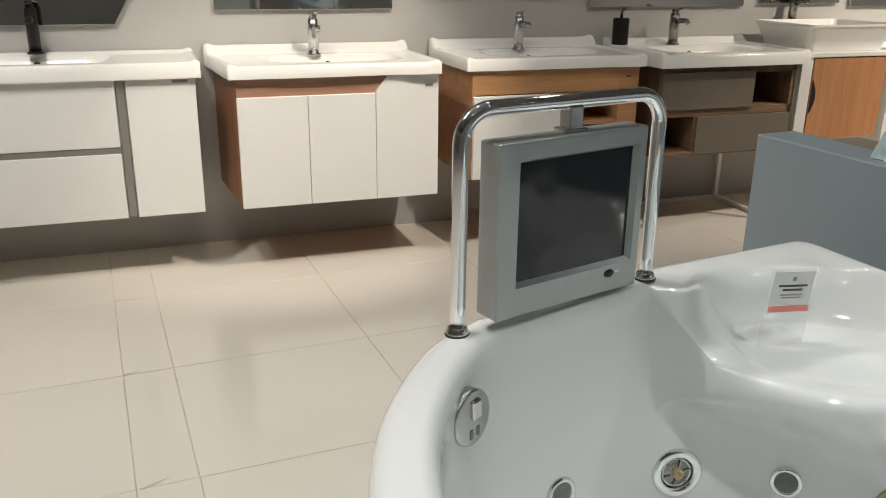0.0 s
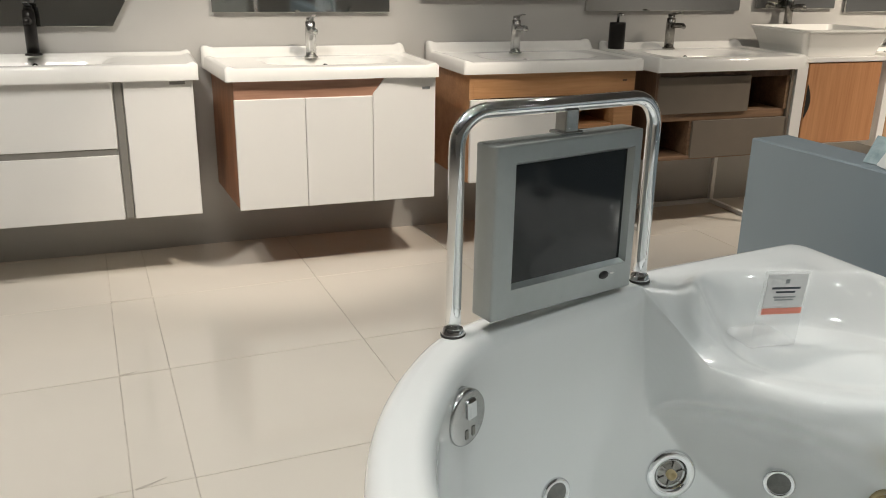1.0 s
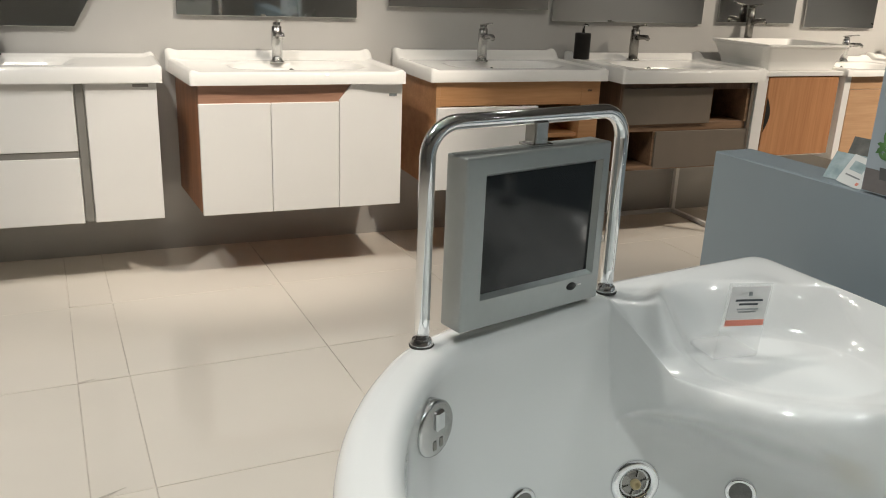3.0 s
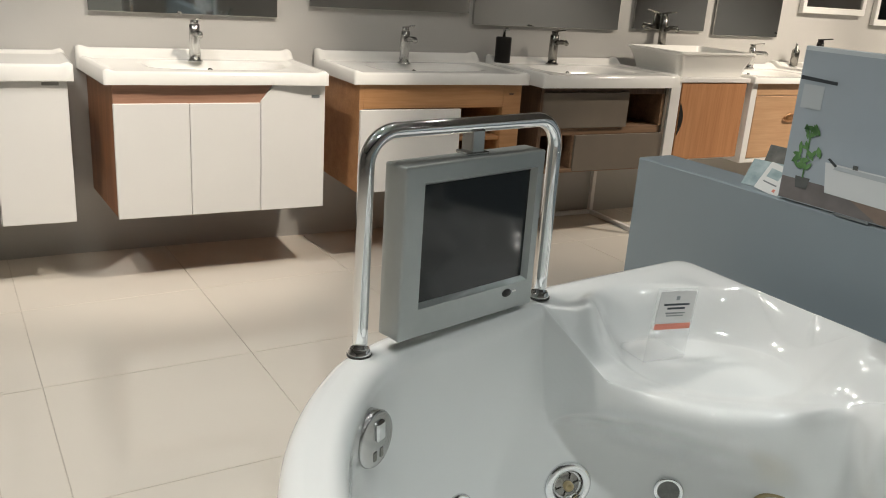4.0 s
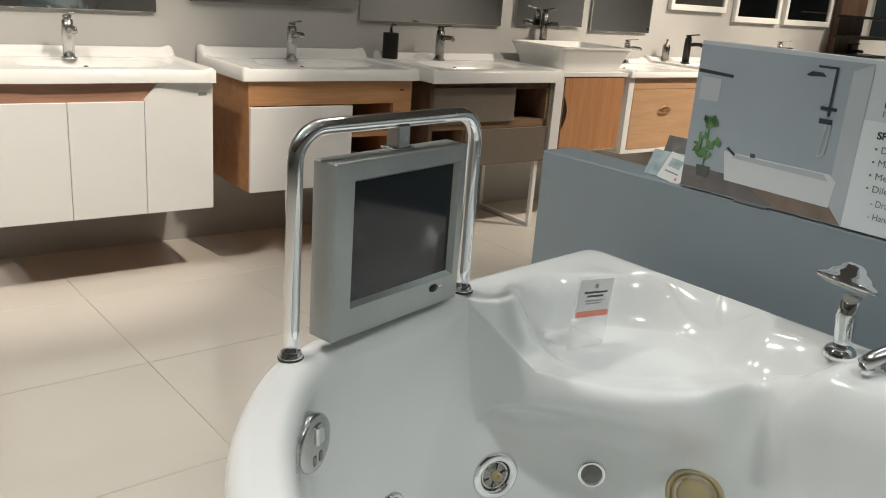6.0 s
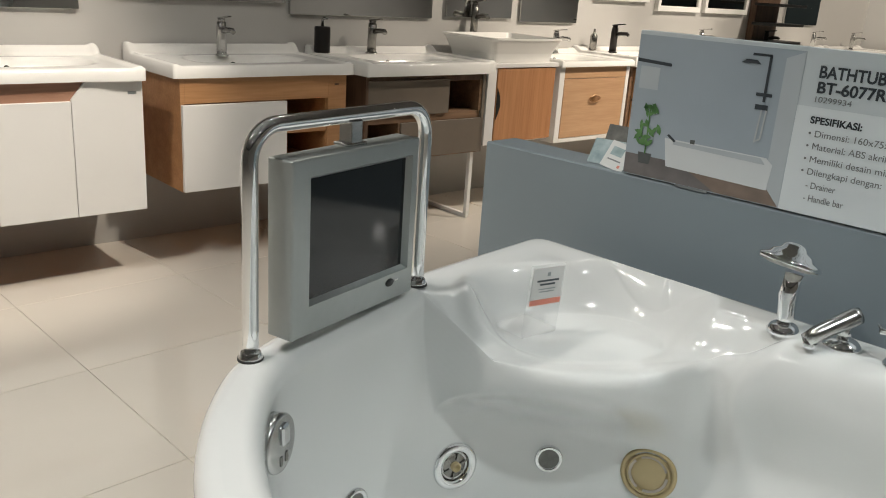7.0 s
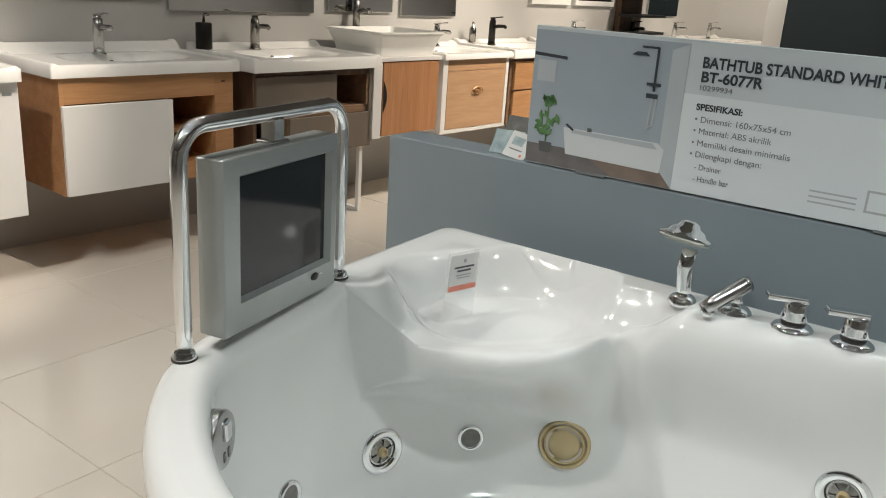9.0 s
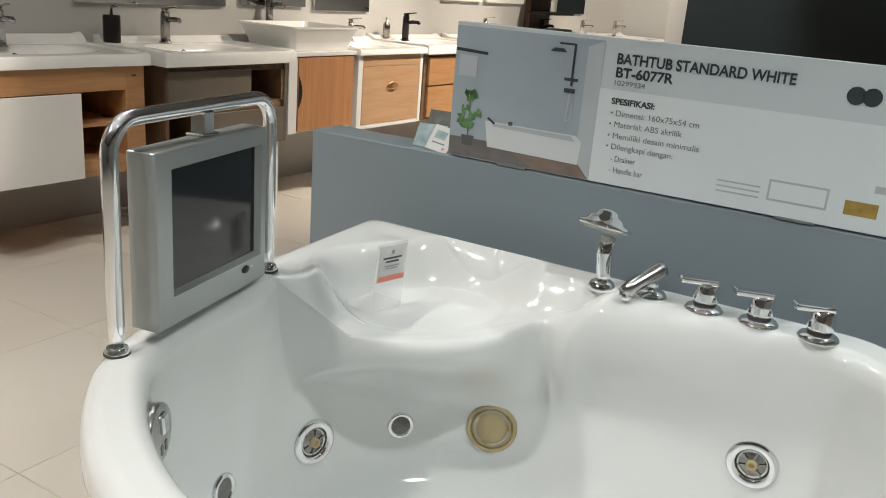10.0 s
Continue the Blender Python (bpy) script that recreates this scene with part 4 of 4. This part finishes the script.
def vessel(x, y, z, w, d, h, label):
    t = thing("vessel_basin", MW @ pose(x, y, z), label, "washbasin", "washbasins")
    bm = bmesh.new()

    def ring(sx, sy, zz, r):
        pts = []
        for cx, cy, a in ((1, 1, 0), (-1, 1, 90), (-1, -1, 180), (1, -1, 270)):
            for k in range(6):
                q = radians(a + 18 * k)
                pts.append(bm.verts.new((cx * (sx / 2 - r) + r * math.cos(q), cy * (sy / 2 - r) + r * math.sin(q), zz)))
        return pts

    rings = [ring(w * 0.84, d * 0.80, 0, 0.03), ring(w * 0.88, d * 0.84, h * 0.35, 0.03), ring(w * 0.97, d * 0.96, h * 0.86, 0.03), ring(w, d, h * 0.93, 0.03), ring(w, d, h, 0.03),
             ring(w - 0.03, d - 0.03, h, 0.025), ring(w * 0.80, d * 0.76, h * 0.35, 0.03), ring(w * 0.5, d * 0.5, h * 0.2, 0.03)]
    for a, b in zip(rings, rings[1:]):
        for i in range(len(a)):
            j = (i + 1) % len(a)
            bm.faces.new((a[i], a[j], b[j], b[i]))
    bm.faces.new(rings[0])
    bm.faces.new(rings[-1])
    part("bowl", bm, CERAMIC, t)
    return t


vessel(3.075, 2.655, 0.777, 0.51, 0.40, 0.120, "white rectangular vessel basin with flared sides")
mixer(3.075, 2.88, 0.777, DARKSTEEL, "tall dark basin mixer behind a vessel basin", 0.26, r=0.02)

# peach veneer cabinet with a ring pull
v = vanity(3.332, 2.4615, "peach veneer vanity cabinet in a white frame with ring pull")
part("body", open_box(0, 0.60, 0.02, D - 0.003, 0.345, 0.752), WHITE, v, "white carcass")
part("stile", box(0, 0.040, 0, 0.02, 0.345, 0.752, 0.001), WHITE, v)
part("stile", box(0.572, 0.600, 0, 0.02, 0.345, 0.752, 0.001), WHITE, v)
part("bottom_rail", box(0.04, 0.572, 0, 0.02, 0.345, 0.365, 0.001), WHITE, v)
part("top_rail", box(0.04, 0.572, 0.002, 0.02, 0.690, 0.752, 0.001), WOODPEACH, v)
_d = part("drawer_front", box(0.043, 0.569, 0, 0.02, 0.368, 0.687, 0.002), WOODPEACH, v, "peach veneer front")
_p = part("ring_pull", lathe([(0, 0), (0.026, 0), (0.026, 0.003), (0, 0.004)], 24), BRASS, _d, "bronze ring pull", True, turn_to((0.308, -0.001, 0.575), (0, -1, 0)))
part("ring", tube([(0.045 * math.cos(a), 0.018 * math.sin(a), 0.007) for a in (2 * math.pi * k / 20 for k in range(21))], 0.0035, 8), BRASS, _p, smooth=True)
slab_basin(3.318, 2.44, 0.625, 0.488, 0.753, "white ceramic basin top with shallow bowl", 0.028, 0.0, (0.5, 0.45, 0.66, 0.6), 0.0, 0.022, 0.06, 4.0)
mixer(3.70, 2.84, 0.782, STEEL, "brushed steel basin mixer with single lever", 0.115)

# brown drawers
v = vanity(3.975, 2.4615, "brown wooden vanity with two drawers")
part("body", open_box(0, 0.70, 0.02, D - 0.003, 0.345, 0.742), WOODMID, v)
part("drawer_front", box(0.03, 0.67, 0, 0.02, 0.555, 0.725, 0.002), WOODORANGE, v)
part("drawer_front", box(0.03, 0.67, 0, 0.02, 0.362, 0.545, 0.002), WOODORANGE, v)
slab_basin(3.955, 2.44, 0.74, 0.488, 0.744, "plain white ceramic basin top", 0.05, 0.0, (0.5, 0.45, 0.66, 0.6), 0.0, 0.022, 0.07, 4.0)
mixer(4.165, 2.78, 0.79, BLACKTAP, "matt black basin mixer with single lever", 0.15, r=0.022)
sd = thing("soap_dispenser", MW @ pose(4.07, 2.86, 0.80), "slim grey soap dispenser", "soap dispenser")
part("bottle", lathe([(0, 0), (0.022, 0), (0.022, 0.085), (0.008, 0.10), (0.006, 0.125), (0, 0.126)], 20), DARKSTEEL, sd, smooth=True)

# units further down the wall
for x, w, mat, front, tapmat, label in ((4.80, 0.80, WHITE, WHITE, STEEL, "white wall-hung vanity with two drawers"),
                                        (5.72, 0.75, WOODDARK, TAUPE, BLACKTAP, "dark walnut vanity with taupe drawers"),
                                        (6.55, 0.62, WHITE, WHITE, STEEL, "white vanity with plain doors"),
                                        (7.28, 0.62, WOODMID, WOODORANGE, STEEL, "brown wooden vanity with drawers")):
    v = vanity(x, 2.4615, label)
    part("body", open_box(0, w, 0.02, D - 0.003, 0.35, 0.745), mat, v)
    part("drawer_front", box(0.01, w - 0.01, 0, 0.02, 0.555, 0.735, 0.002), front, v)
    part("drawer_front", box(0.01, w - 0.01, 0, 0.02, 0.36, 0.545, 0.002), front, v)
    slab_basin(x - 0.02, 2.44, w + 0.04, 0.488, 0.746, "plain white ceramic basin top", 0.05, 0.0, (0.5, 0.45, 0.66, 0.6), 0.0, 0.022, 0.07, 4.0)
    mixer(x + w / 2, 2.83, 0.79, tapmat, "metal single-lever basin mixer on a basin", 0.13)

# mirrors
m1 = thing("wall_mirror", MW @ pose(-0.75, 2.93, 0.905), "frameless wall mirror with slanted lower corners", "mirror", "wall mirrors")
_up = Matrix(((1, 0, 0, 0), (0, 0, -1, 0), (0, 1, 0, 0), (0, 0, 0, 1)))
part("glass", prism([(0.05, 0), (0.68, 0), (0.75, 0.12), (0.75, 0.8), (0, 0.8), (0, 0.12)], 0.004, 0.02, 0.001), MIRROR, m1, "silvered glass", matrix=_up)
part("backing", prism([(0.08, 0.03), (0.65, 0.03), (0.72, 0.13), (0.72, 0.77), (0.03, 0.77), (0.03, 0.13)], 0.0, 0.004), BLACK, m1, "dark backing", matrix=_up)
plain_mirror(0.30, 1.025, 0.955, 1.72, "frameless rectangular wall mirror")
plain_mirror(1.165, 1.93, 1.005, 1.74, "frameless rectangular wall mirror")
plain_mirror(1.955, 2.80, 0.958, 1.74, "frameless rectangular wall mirror")
plain_mirror(2.90, 3.385, 0.968, 1.70, "narrow frameless wall mirror")
plain_mirror(3.46, 3.95, 0.952, 1.70, "plain frameless rectangular wall mirror")
plain_mirror(4.14, 4.62, 1.13, 1.75, "wall mirror above a white ledge", WHITE)
plain_mirror(4.78, 5.22, 1.08, 1.75, "wall mirror in a white frame", WHITE)
plain_mirror(5.34, 5.85, 1.08, 1.75, "wall mirror in a white frame", WHITE)
plain_mirror(6.48, 7.03, 0.985, 1.70, "plain frameless rectangular wall mirror")
tl = thing("tall_cabinet", MW @ pose(5.95, 2.62, 0), "tall dark wooden display rack with taps", "display rack")
part("back_board", box(0, 0.34, 0.25, 0.305, 0.0, 1.6, 0.002), WOODDARK, tl)
for z in (0.85, 0.98, 1.12):
    part("shelf", box(-0.04, 0.38, 0.05, 0.25, z, z + 0.02, 0.002), BLACK, tl)

# ---- floor tiles, one by one ----
T = 0.60
_cols = [-0.12 - 0.6 * k for k in range(8, 0, -1)] + [-0.12] + [0.02 + 0.6 * k for k in range(0, 14)]


def tile_mesh(w, h):
    bm = box(0.0012, w - 0.0012, 0.0012, h - 0.0012, -0.008, 0.0, 0.0008)
    me = bpy.data.meshes.new("tile")
    bm.to_mesh(me)
    bm.free()
    me.materials.append(TILE)
    return me


_meshes = {}
TILES = pose(-0.13, 1.755, 0, 0, 0, 3.0) @ pose(0.12, -1.78, 0)
rt = random.Random(7)
for i, x0 in enumerate(_cols):
    w = (_cols[i + 1] - x0) if i + 1 < len(_cols) else 0.6
    for k in range(-8, 4):
        y0 = 1.18 + T * k
        h = T if y0 + T < 2.95 else 0.56
        if h <= 0.02:
            continue
        key = (round(w, 3), round(h, 3))
        if key not in _meshes:
            _meshes[key] = tile_mesh(*key)
        ob = new("tile", _meshes[key])
        ob.parent = floor
        ob.matrix_parent_inverse = TILES
        ob.matrix_basis = pose(x0, y0, rt.uniform(-0.0006, 0.0), rt.uniform(-0.05, 0.05), rt.uniform(-0.05, 0.05), 0)

# chipped corners along the strip joint
for cx, cy, cl, ca in ((0.238, 1.745, 0.050, 4), (0.150, 1.147, 0.075, 12), (0.33, 2.34, 0.03, -8)):
    ch = part("chip", prism([(0, -0.002), (cl * 0.4, -0.003), (cl, 0.0005), (cl * 0.5, 0.003), (0, 0.004)], 0.0, 0.0006), GROUT, floor, "dark chipped tile edge")
    ch.matrix_basis = floor.matrix_basis.inverted() @ pose(cx, cy, 0.0004, 0, 0, ca)
